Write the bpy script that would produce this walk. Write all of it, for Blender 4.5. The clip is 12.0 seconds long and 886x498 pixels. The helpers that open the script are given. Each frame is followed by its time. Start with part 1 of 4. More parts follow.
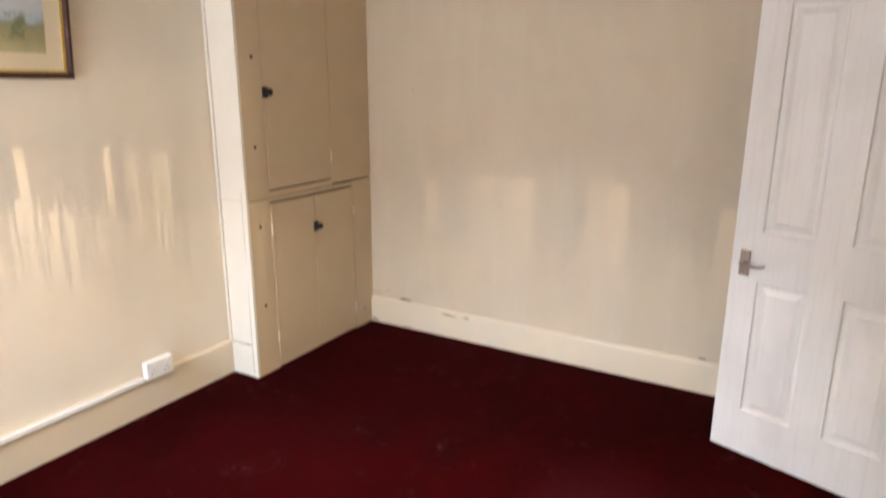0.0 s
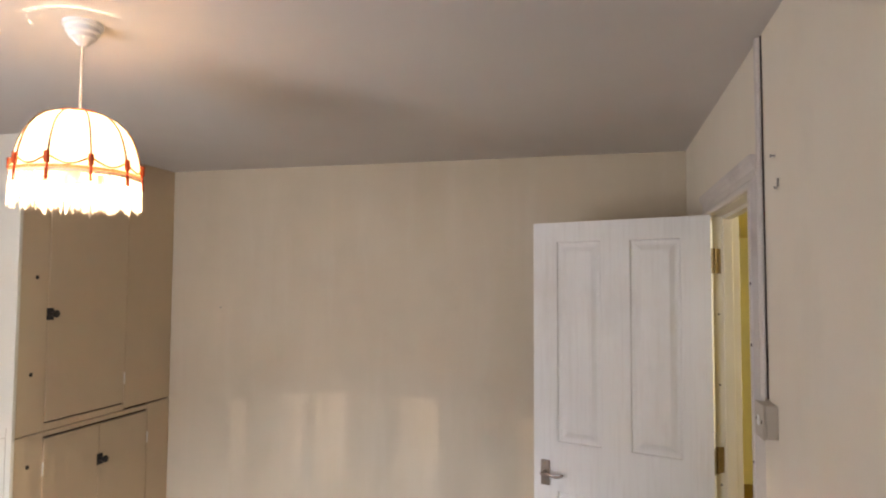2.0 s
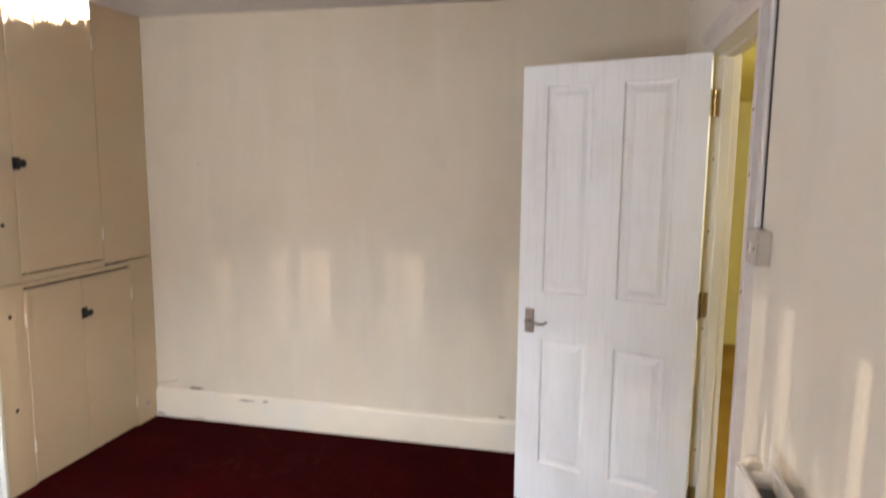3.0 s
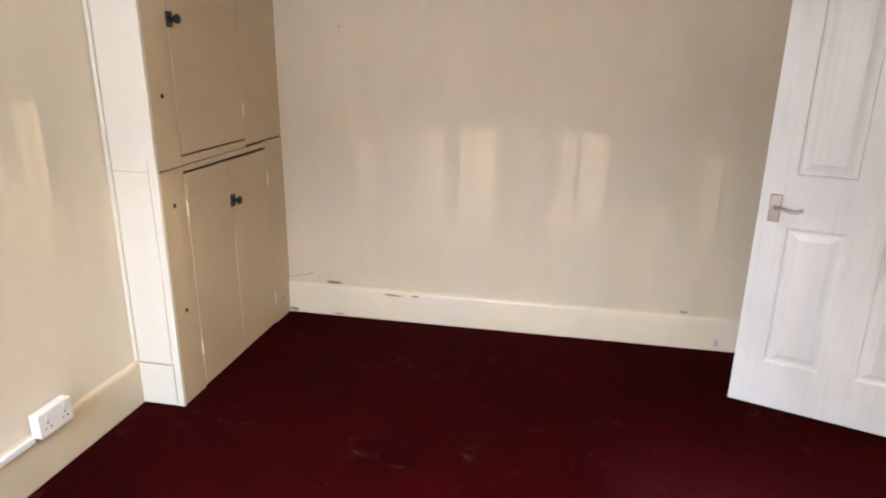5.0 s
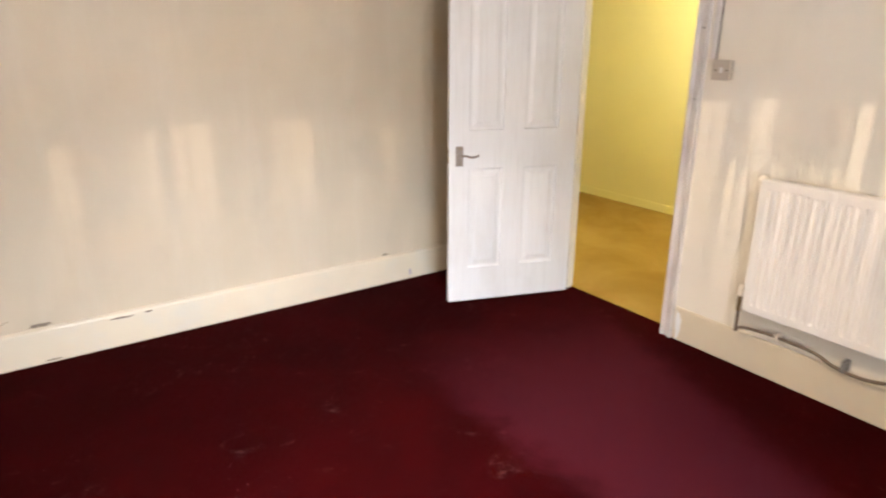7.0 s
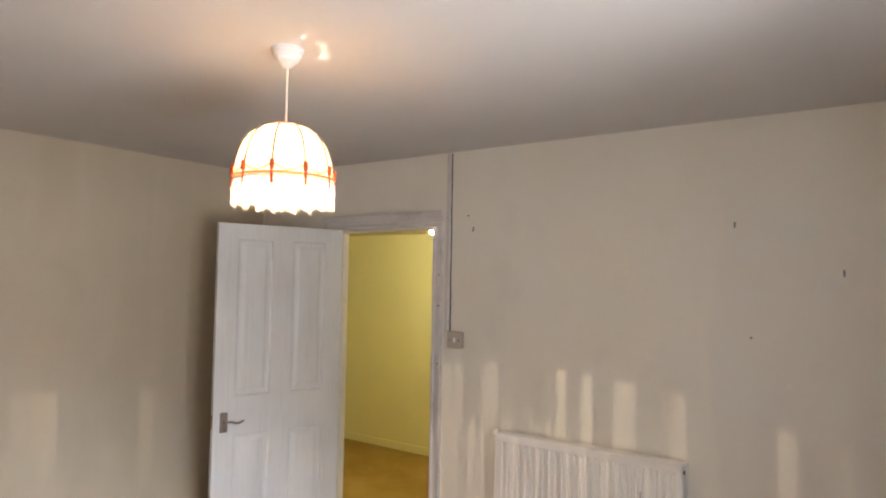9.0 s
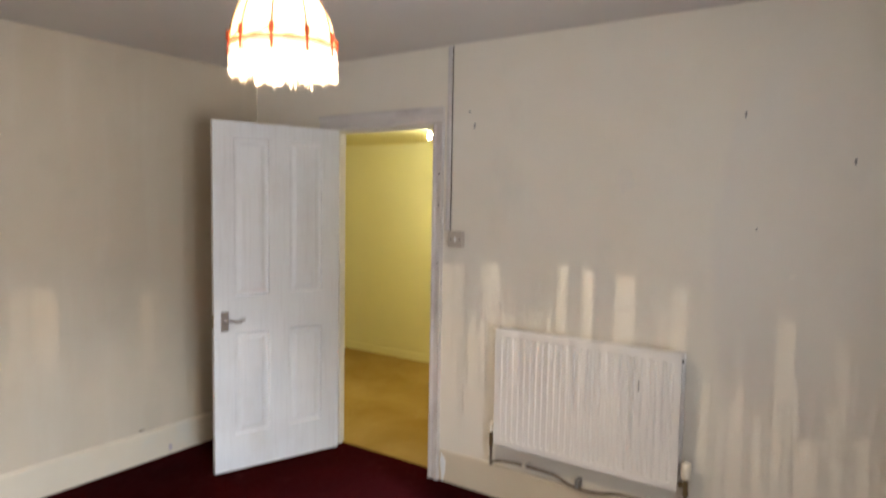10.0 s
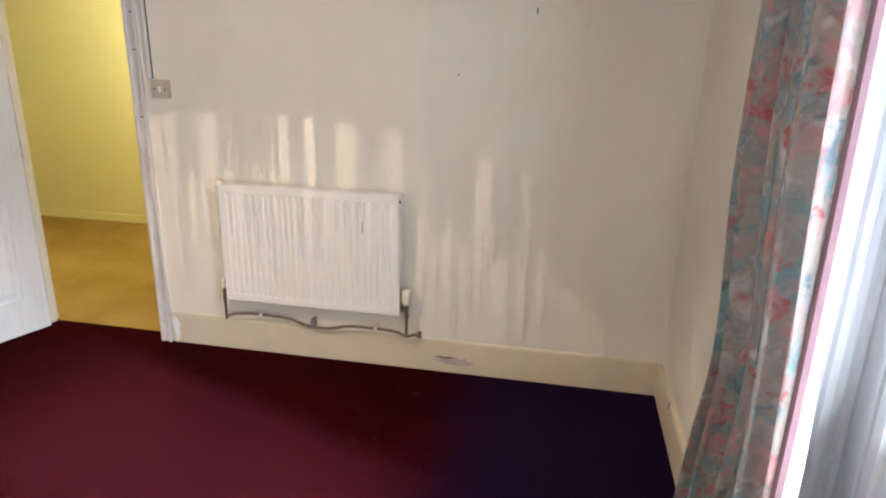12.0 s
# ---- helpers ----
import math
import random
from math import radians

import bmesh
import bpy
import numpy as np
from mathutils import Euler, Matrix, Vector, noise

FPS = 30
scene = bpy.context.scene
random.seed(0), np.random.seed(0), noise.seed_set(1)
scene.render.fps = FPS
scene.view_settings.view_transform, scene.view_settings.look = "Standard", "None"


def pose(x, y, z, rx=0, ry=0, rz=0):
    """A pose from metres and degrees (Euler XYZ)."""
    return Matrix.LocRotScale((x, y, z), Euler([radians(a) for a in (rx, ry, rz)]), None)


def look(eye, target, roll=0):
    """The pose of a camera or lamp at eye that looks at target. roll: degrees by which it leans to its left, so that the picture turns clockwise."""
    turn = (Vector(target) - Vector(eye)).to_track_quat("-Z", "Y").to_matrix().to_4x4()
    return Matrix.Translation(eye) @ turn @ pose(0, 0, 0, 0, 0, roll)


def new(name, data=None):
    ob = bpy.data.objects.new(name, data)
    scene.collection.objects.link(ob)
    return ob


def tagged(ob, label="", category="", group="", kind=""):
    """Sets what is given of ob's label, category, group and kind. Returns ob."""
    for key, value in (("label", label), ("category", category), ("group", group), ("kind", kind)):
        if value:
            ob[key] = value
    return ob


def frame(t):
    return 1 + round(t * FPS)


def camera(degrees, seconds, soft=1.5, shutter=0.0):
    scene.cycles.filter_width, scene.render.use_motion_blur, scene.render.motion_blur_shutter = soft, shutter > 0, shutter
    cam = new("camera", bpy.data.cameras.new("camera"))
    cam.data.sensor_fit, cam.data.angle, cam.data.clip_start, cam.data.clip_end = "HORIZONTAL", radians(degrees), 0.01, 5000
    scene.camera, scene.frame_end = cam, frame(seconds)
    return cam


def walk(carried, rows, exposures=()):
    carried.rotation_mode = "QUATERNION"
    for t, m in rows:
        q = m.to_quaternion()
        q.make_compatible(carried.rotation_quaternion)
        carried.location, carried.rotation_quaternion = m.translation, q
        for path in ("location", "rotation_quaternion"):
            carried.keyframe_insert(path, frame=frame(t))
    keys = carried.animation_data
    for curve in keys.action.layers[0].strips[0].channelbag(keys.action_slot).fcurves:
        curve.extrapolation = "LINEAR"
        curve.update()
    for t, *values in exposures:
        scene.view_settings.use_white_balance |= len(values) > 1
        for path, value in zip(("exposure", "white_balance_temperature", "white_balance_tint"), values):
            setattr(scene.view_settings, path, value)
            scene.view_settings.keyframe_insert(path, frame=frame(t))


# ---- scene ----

# ------------------------------------------------------------ camera
cam = camera(69.4, 12.0, soft=2.0, shutter=0.3)
PATH = [
    (0, (-0.482, -3.431, 1.602), (-1.449, -1.753, 1.104), 0.2),
    (0.5, (-0.474, -3.489, 1.695), (-1.415, -1.726, 1.619), 0.4),
    (1, (-0.475, -3.497, 1.72), (-1.364, -1.708, 1.803), 0.4),
    (1.5, (-0.470, -3.486, 1.723), (-1.210, -1.634, 1.832), 0.4),
    (2, (-0.434, -3.471, 1.717), (-0.910, -1.533, 1.824), 0.3),
    (2.5, (-0.426, -3.43, 1.658), (-0.871, -1.484, 1.729), 0.4),
    (3, (-0.446, -3.378, 1.566), (-0.878, -1.444, 1.308), 0.5),
    (3.5, (-0.526, -3.356, 1.505), (-1.032, -1.514, 0.919), 0.5),
    (3.7, (-0.583, -3.357, 1.494), (-1.111, -1.533, 0.872), 0.6),
    (5.3, (-1.749, -3.214, 1.465), (-2.003, -1.32, 0.875), 0.6),
    (5.5, (-1.911, -3.235, 1.475), (-2.06, -1.33, 0.886), 0.4),
    (6, (-2.274, -3.209, 1.476), (-2.023, -1.313, 0.89), 0.3),
    (6.5, (-2.55, -3.229, 1.463), (-1.95, -1.411, 0.884), 0.3),
    (7, (-2.754, -3.385, 1.502), (-1.673, -1.823, 0.875), 0.2),
    (7.2, (-2.789, -3.435, 1.499), (-1.641, -1.928, 0.858), 0.3),
    (8.8, (-2.93, -3.589, 1.687), (-1.303, -2.426, 1.692), 0.9),
    (9, (-2.928, -3.594, 1.701), (-1.294, -2.445, 1.793), 1.0),
    (9.5, (-2.912, -3.58, 1.687), (-1.274, -2.439, 1.814), 0.9),
    (10, (-2.913, -3.529, 1.568), (-1.265, -2.406, 1.421), 1.0),
    (10.5, (-2.907, -3.543, 1.537), (-1.315, -2.448, 1.023), 0.8),
    (11, (-2.895, -3.577, 1.535), (-1.208, -2.656, 0.982), 0.8),
    (11.5, (-2.905, -3.6, 1.527), (-1.07, -3.087, 0.92), 1.0),
    (12, (-2.91, -3.601, 1.6), (-1.037, -3.25, 0.994), 1.3),
]
EXPOSURES = [(0.0, 0.52, 6650, 12), (0.6, 0.09, 6500, 11), (2.5, 0.15, 6500, 11), (3.3, 0.58, 6000, 9), (5.5, 0.50, 6450, 11), (7.2, 0.90, 6500, 10),
             (8.8, 0.02, 6400, 9), (9.8, 0.08, 6200, 7), (10.5, 0.74, 5900, 7), (11.0, 1.00, 5800, 6), (11.4, 1.10, 5800, 6), (12.0, 0.64, 6000, 8)]
walk(cam, [(t, look(eye, target, roll)) for t, eye, target, roll in PATH], EXPOSURES)

# ------------------------------------------------------------ plan (metres)
LEFT, FACE, BACK, FRONT, CEIL = -3.23, -3.02, 0.0, -4.14, 2.405
CUP = -1.085                      # front end of the built-in cupboard
DOOR_A, DOOR_B, DOOR_TOP = -0.715, -1.475, 1.992
WIN_A, WIN_B, WIN_LO, WIN_HI = -3.02, -1.45, 0.45, 2.15
HALL_X, HALL_CEIL = 2.08, 2.13
LAMP_X, LAMP_Y = -1.690, -2.158
SAG = 0.042                       # of the ceiling round the lamp

# ------------------------------------------------------------ light
world = bpy.data.worlds.new("sky")
scene.world = world
world.use_nodes = True
wn = world.node_tree
sky = wn.nodes.new("ShaderNodeTexSky")
sky.sky_type, sky.sun_disc = "NISHITA", False
sky.sun_elevation, sky.sun_rotation = radians(35), radians(20)
wn.nodes["Background"].inputs["Strength"].default_value = 0.12
wn.links.new(sky.outputs["Color"], wn.nodes["Background"].inputs["Color"])

day = bpy.data.lights.new("window_daylight", "AREA")
day.shape, day.size, day.size_y = "RECTANGLE", WIN_B - WIN_A - 0.62, WIN_HI - WIN_LO - 0.4
day.energy, day.color = 72.0, (0.95, 0.95, 1.0)
day_ob = new("window_daylight", day)
day_ob.matrix_world = pose((WIN_A + WIN_B) / 2 - 0.05, FRONT - 0.310, (WIN_LO + WIN_HI) / 2, 120, 0, -8)

BULB_Z = 2.030
# the bright upper sky, which falls steeply through the top of the window
zenith = bpy.data.lights.new("window_skylight", "AREA")
zenith.shape, zenith.size, zenith.size_y = "RECTANGLE", WIN_B - WIN_A - 0.50, 0.20
zenith.energy, zenith.color, zenith.spread = 23.0, (0.64, 0.79, 1.0), radians(64)
zenith_ob = new("window_skylight", zenith)
zenith_ob.matrix_world = pose((WIN_A + WIN_B) / 2 - 0.12, FRONT - 0.072, 1.93, 50, 0, -12)

bulb_light = bpy.data.lights.new("pendant_bulb", "POINT")
bulb_light.energy, bulb_light.color, bulb_light.shadow_soft_size = 50.0, (1.0, 0.79, 0.56), 0.0006
bulb_ob = new("pendant_bulb_light", bulb_light)
BULB_X, BULB_Y = LAMP_X + 0.002, LAMP_Y - 0.004      # the bulb sits a little askew in its holder
bulb_ob.matrix_world = pose(BULB_X, BULB_Y, BULB_Z)

BULB_STRENGTH, HALL_STRENGTH = 40.0, 4100.0


# ------------------------------------------------------------ mesh helpers
def add_box(bm, x0, x1, y0, y1, z0, z1, bevel=0.0, seg=2):
    m = Matrix.LocRotScale(((x0 + x1) / 2, (y0 + y1) / 2, (z0 + z1) / 2), None, (abs(x1 - x0), abs(y1 - y0), abs(z1 - z0)))
    made = bmesh.ops.create_cube(bm, size=1.0, matrix=m)
    if bevel:
        edges = list({e for v in made["verts"] for e in v.link_edges})
        bmesh.ops.bevel(bm, geom=edges, offset=bevel, segments=seg, profile=0.5, affect="EDGES")
    return bm


def box(x0, x1, y0, y1, z0, z1, bevel=0.0, seg=2):
    return add_box(bmesh.new(), x0, x1, y0, y1, z0, z1, bevel, seg)


def add_rod(bm, a, b, r, seg=16, r2=None, caps=True):
    a, b = Vector(a), Vector(b)
    d = b - a
    m = Matrix.Translation((a + b) / 2) @ d.to_track_quat("Z", "Y").to_matrix().to_4x4()
    bmesh.ops.create_cone(bm, cap_ends=caps, segments=seg, radius1=r, radius2=r if r2 is None else r2, depth=d.length, matrix=m)
    return bm


def rod(a, b, r, seg=16, r2=None):
    return add_rod(bmesh.new(), a, b, r, seg, r2)


def add_lathe(bm, profile, seg=32, at=(0, 0, 0), m=None):
    """profile: (radius, height) pairs, turned about z."""
    m = Matrix.Translation(at) if m is None else m
    rings = []
    for r, z in profile:
        rings.append([bm.verts.new(m @ Vector((r * math.cos(2 * math.pi * k / seg), r * math.sin(2 * math.pi * k / seg), z))) for k in range(seg)])
    for a, b in zip(rings, rings[1:]):
        for k in range(seg):
            bm.faces.new((a[k], a[(k + 1) % seg], b[(k + 1) % seg], b[k]))
    return bm


def lathe(profile, seg=32, at=(0, 0, 0), m=None):
    return add_lathe(bmesh.new(), profile, seg, at, m)


def add_tube(bm, points, r, seg=10):
    pts = [Vector(p) for p in points]
    rings, side = [], None
    for i, p in enumerate(pts):
        d = (pts[min(i + 1, len(pts) - 1)] - pts[max(i - 1, 0)]).normalized()
        side = d.orthogonal().normalized() if side is None else (side - d * side.dot(d)).normalized()
        up = d.cross(side)
        rings.append([bm.verts.new(p + r * (math.cos(2 * math.pi * k / seg) * side + math.sin(2 * math.pi * k / seg) * up)) for k in range(seg)])
    for a, b in zip(rings, rings[1:]):
        for k in range(seg):
            bm.faces.new((a[k], a[(k + 1) % seg], b[(k + 1) % seg], b[k]))
    bm.faces.new(rings[0][::-1])
    bm.faces.new(rings[-1])
    return bm


def smooth_path(points, n=6):
    """A Catmull-Rom curve through the points."""
    p = [Vector(q) for q in points]
    p = [2 * p[0] - p[1], *p, 2 * p[-1] - p[-2]]
    out = []
    for i in range(1, len(p) - 2):
        for k in range(n):
            t = k / n
            out.append(0.5 * (2 * p[i] + (p[i + 1] - p[i - 1]) * t + (2 * p[i - 1] - 5 * p[i] + 4 * p[i + 1] - p[i + 2]) * t * t
                              + (3 * p[i] - p[i - 1] - 3 * p[i + 1] + p[i + 2]) * t ** 3))
    return out + [p[-2]]


def moulding(profile, axis, a, b, base=(0, 0, 0), out=(0, 0, 0), up=(0, 0, 1)):
    """A profile of (outwards, upwards) pairs drawn along axis from a to b."""
    bm = bmesh.new()
    base, out, up, axis = Vector(base), Vector(out), Vector(up), Vector(axis)
    ends = [[bm.verts.new(base + axis * s + out * o + up * u) for o, u in profile] for s in (a, b)]
    n = len(profile)
    for k in range(n):
        bm.faces.new((ends[0][k], ends[0][(k + 1) % n], ends[1][(k + 1) % n], ends[1][k]))
    bm.faces.new(ends[0][::-1])
    bm.faces.new(ends[1])
    bmesh.ops.recalc_face_normals(bm, faces=bm.faces)
    return bm


def mesh_of(name, bm, material, smooth=False):
    bmesh.ops.recalc_face_normals(bm, faces=bm.faces)
    me = bpy.data.meshes.new(name)
    bm.to_mesh(me)
    bm.free()
    me.materials.append(material)
    if smooth:
        for p in me.polygons:
            p.use_smooth = True
        me.set_sharp_from_angle(angle=radians(40))
    return me


def part(name, bm, material, parent, label="", smooth=False):
    ob = new(name, mesh_of(name, bm, material, smooth))
    ob.parent = parent
    if label:
        tagged(ob, label)
    return ob


def setting(name, bm, material, label, category, smooth=False):
    return tagged(new(name, mesh_of(name, bm, material, smooth)), label, category, kind="structure")


def thing(name, label, category, group="", at=(0, 0, 0)):
    ob = new(name)
    ob.empty_display_size = 0.05
    return tagged(ob, label, category, group)


# ------------------------------------------------------------ materials
def nodes_of(name):
    m = bpy.data.materials.new(name)
    m.use_nodes = True
    nt = m.node_tree
    return m, nt, nt.nodes["Principled BSDF"]


def noise_node(nt, scale, detail=4.0, rough=0.55, stretch=(1, 1, 1), distortion=0.0):
    co, mp, nz = nt.nodes.new("ShaderNodeTexCoord"), nt.nodes.new("ShaderNodeMapping"), nt.nodes.new("ShaderNodeTexNoise")
    mp.inputs["Scale"].default_value = stretch
    nz.inputs["Scale"].default_value, nz.inputs["Detail"].default_value = scale, detail
    nz.inputs["Roughness"].default_value, nz.inputs["Distortion"].default_value = rough, distortion
    nt.links.new(co.outputs["Object"], mp.inputs["Vector"])
    nt.links.new(mp.outputs["Vector"], nz.inputs["Vector"])
    return nz.outputs["Fac"]


def ramp(nt, fac, stops):
    r = nt.nodes.new("ShaderNodeValToRGB")
    e = r.color_ramp.elements
    while len(e) < len(stops):
        e.new(0.5)
    for k, (p, c) in enumerate(stops):
        e[k].position, e[k].color = p, (*c, 1) if len(c) == 3 else (c[0], c[0], c[0], 1)
    nt.links.new(fac, r.inputs["Fac"])
    return r.outputs["Color"]


def mix(nt, fac, a, b, mode="MIX"):
    n = nt.nodes.new("ShaderNodeMix")
    n.data_type, n.blend_type = "RGBA", mode
    for socket, v in ((n.inputs["Factor"], fac), (n.inputs["A"], a), (n.inputs["B"], b)):
        if isinstance(v, (int, float)):
            socket.default_value = v
        elif isinstance(v, tuple):
            socket.default_value = (*v, 1)
        else:
            nt.links.new(v, socket)
    return n.outputs["Result"]


def calc(nt, op, a, b=0.0, clamp=False):
    n = nt.nodes.new("ShaderNodeMath")
    n.operation, n.use_clamp = op, clamp
    for socket, v in zip(n.inputs, (a, b)):
        if isinstance(v, (int, float)):
            socket.default_value = v
        else:
            nt.links.new(v, socket)
    return n.outputs[0]


def span(nt, value, lo, hi):
    """0 at lo, 1 at hi, smooth between."""
    n = nt.nodes.new("ShaderNodeMapRange")
    n.interpolation_type = "SMOOTHSTEP"
    n.inputs["From Min"].default_value, n.inputs["From Max"].default_value = lo, hi
    nt.links.new(value, n.inputs["Value"])
    return n.outputs["Result"]


def bump(nt, bsdf, height, strength=0.2, distance=0.002):
    b = nt.nodes.new("ShaderNodeBump")
    b.inputs["Strength"].default_value, b.inputs["Distance"].default_value = strength, distance
    nt.links.new(height, b.inputs["Height"])
    nt.links.new(b.outputs["Normal"], bsdf.inputs["Normal"])


def plain(name, colour, rough=0.5, metal=0.0, vary=0.12, scale=30.0, relief=0.15, grime=None):
    m, nt, p = nodes_of(name)
    p.inputs["Roughness"].default_value, p.inputs["Metallic"].default_value = rough, metal
    dark = tuple(c * (1 - vary) for c in colour)
    c = mix(nt, noise_node(nt, scale), dark, tuple(min(1, c * (1 + vary * 0.6)) for c in colour))
    if grime:
        c = mix(nt, ramp(nt, noise_node(nt, 4.5, 6, 0.65), [(0.52, (0,)), (0.75, (1,))]), c, grime)
    nt.links.new(c, p.inputs["Base Color"])
    bump(nt, p, noise_node(nt, scale * 4, 3), relief, 0.001)
    return m


def wall_paint(name, axis, base=(0.73, 0.61, 0.47), pale_from=None, wash=0.12):
    """Old cream emulsion, cloudy from sponging, with soiling and, where given, a paler stretch along the axis."""
    m, nt, p = nodes_of(name)
    p.inputs["Roughness"].default_value = 0.58
    co, sep = nt.nodes.new("ShaderNodeTexCoord"), nt.nodes.new("ShaderNodeSeparateXYZ")
    nt.links.new(co.outputs["Object"], sep.inputs[0])
    along, z = sep.outputs[axis], sep.outputs["Z"]
    pale = tuple(min(0.84, v * 1.10 + 0.05 + 0.02 * k) for k, v in enumerate(base))
    c = mix(nt, ramp(nt, noise_node(nt, 1.1, 5, 0.6), [(0.35, (0,)), (0.7, (1,))]), base, tuple(v * 0.93 for v in base))
    c = mix(nt, calc(nt, "MULTIPLY", noise_node(nt, 60, 3), 0.22), c, tuple(v * 0.86 for v in base))
    roller = span(nt, noise_node(nt, 7, 4, 0.6, (1, 1, 0.12)), 0.45, 0.75)
    c = mix(nt, calc(nt, "MULTIPLY", roller, 0.10), c, (0.78, 0.73, 0.65))
    if pale_from is not None:
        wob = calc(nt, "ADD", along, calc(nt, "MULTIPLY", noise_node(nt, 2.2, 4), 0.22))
        c = mix(nt, calc(nt, "MULTIPLY", calc(nt, "MULTIPLY", span(nt, wob, pale_from + 0.15, pale_from + 0.09), span(nt, z, 2.35, 1.7)), 0.42), c, (0.70, 0.65, 0.60))
    washed = span(nt, noise_node(nt, 2.6, 3, 0.5, (1, 1, 0.7)), 0.34, 0.60)
    c = mix(nt, calc(nt, "MULTIPLY", washed, wash), c, pale)
    soil = calc(nt, "MULTIPLY", span(nt, noise_node(nt, 3.4, 4, 0.55, (1, 1, 0.8)), 0.53, 0.75), 0.20)
    c = mix(nt, soil, c, tuple(v * 0.74 for v in base))
    nt.links.new(c, p.inputs["Base Color"])
    h = calc(nt, "ADD", calc(nt, "MULTIPLY", noise_node(nt, 5, 4), 0.5), calc(nt, "MULTIPLY", noise_node(nt, 140, 2), 0.15))
    bump(nt, p, h, 0.2, 0.005)
    return m


def carpet(name, deep, light, dust, daylit=None):
    m, nt, p = nodes_of(name)
    p.inputs["Roughness"].default_value = 0.95
    p.inputs["Specular IOR Level"].default_value = 0.01
    p.inputs["Sheen Weight"].default_value = 0.015
    p.inputs["Sheen Roughness"].default_value = 0.5
    p.inputs["Sheen Tint"].default_value = (*[min(1, c * 2.0 + 0.25) for c in light], 1)
    wear = ramp(nt, noise_node(nt, 1.6, 6, 0.62, distortion=0.6), [(0.38, (0,)), (0.68, (1,))])
    c = mix(nt, wear, deep, light)
    c = mix(nt, calc(nt, "MULTIPLY", noise_node(nt, 420, 2), 0.6), c, tuple(v * 0.45 for v in deep))
    bits = calc(nt, "MULTIPLY", span(nt, noise_node(nt, 75, 2, 0.5, distortion=1.5), 0.69, 0.75), span(nt, noise_node(nt, 2.3, 3), 0.46, 0.62))
    c = mix(nt, calc(nt, "MULTIPLY", bits, 0.55), c, dust)
    scuff = calc(nt, "MULTIPLY", span(nt, noise_node(nt, 5, 6, 0.7, distortion=1.2), 0.55, 0.74), span(nt, noise_node(nt, 26, 4, 0.7), 0.45, 0.7))
    c = mix(nt, calc(nt, "MULTIPLY", scuff, 0.30), c, dust)
    if daylit:
        # daylight put into the colour: mauve band door to window, bluish along window wall
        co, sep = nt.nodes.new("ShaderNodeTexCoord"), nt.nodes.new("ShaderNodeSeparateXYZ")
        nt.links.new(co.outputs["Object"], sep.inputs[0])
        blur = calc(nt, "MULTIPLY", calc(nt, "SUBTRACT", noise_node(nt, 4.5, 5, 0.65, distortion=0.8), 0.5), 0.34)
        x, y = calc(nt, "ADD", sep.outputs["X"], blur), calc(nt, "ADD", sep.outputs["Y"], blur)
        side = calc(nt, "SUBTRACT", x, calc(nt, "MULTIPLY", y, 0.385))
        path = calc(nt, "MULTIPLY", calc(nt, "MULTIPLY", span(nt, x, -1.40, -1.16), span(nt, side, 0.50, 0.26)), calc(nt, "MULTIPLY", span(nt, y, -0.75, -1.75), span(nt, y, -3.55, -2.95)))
        c = mix(nt, calc(nt, "MULTIPLY", path, 0.85), c, daylit)
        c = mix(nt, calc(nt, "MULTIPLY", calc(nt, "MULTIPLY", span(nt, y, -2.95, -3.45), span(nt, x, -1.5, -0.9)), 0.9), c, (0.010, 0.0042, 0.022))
    nt.links.new(c, p.inputs["Base Color"])
    bump(nt, p, noise_node(nt, 500, 2), 0.7, 0.004)
    return m


def grained_door(name):
    """White door skin with an embossed grain that has taken up dirt."""
    m, nt, p = nodes_of(name)
    p.inputs["Roughness"].default_value = 0.42
    grain = noise_node(nt, 55, 5, 0.65, (1, 1, 0.05), 0.4)
    c = mix(nt, calc(nt, "MULTIPLY", ramp(nt, grain, [(0.5, (0,)), (0.72, (1,))]), 0.5), (0.745, 0.735, 0.725), (0.63, 0.605, 0.585))
    soil = calc(nt, "MULTIPLY", span(nt, noise_node(nt, 3.2, 5, 0.6, (1, 1, 0.5)), 0.46, 0.75), 0.45)
    c = mix(nt, soil, c, (0.56, 0.52, 0.48))
    nt.links.new(c, p.inputs["Base Color"])
    bump(nt, p, grain, 0.35, 0.002)
    return m


def glass_material(name):
    m, nt, p = nodes_of(name)
    p.inputs["Base Color"].default_value = (1, 1, 1, 1)
    p.inputs["Transmission Weight"].default_value, p.inputs["Roughness"].default_value, p.inputs["IOR"].default_value = 1.0, 0.01, 1.45
    return m


def glow(name, colour, strength):
    m, nt, p = nodes_of(name)
    p.inputs["Base Color"].default_value = (*colour, 1)
    p.inputs["Emission Color"].default_value = (*colour, 1)
    p.inputs["Emission Strength"].default_value = strength
    return m


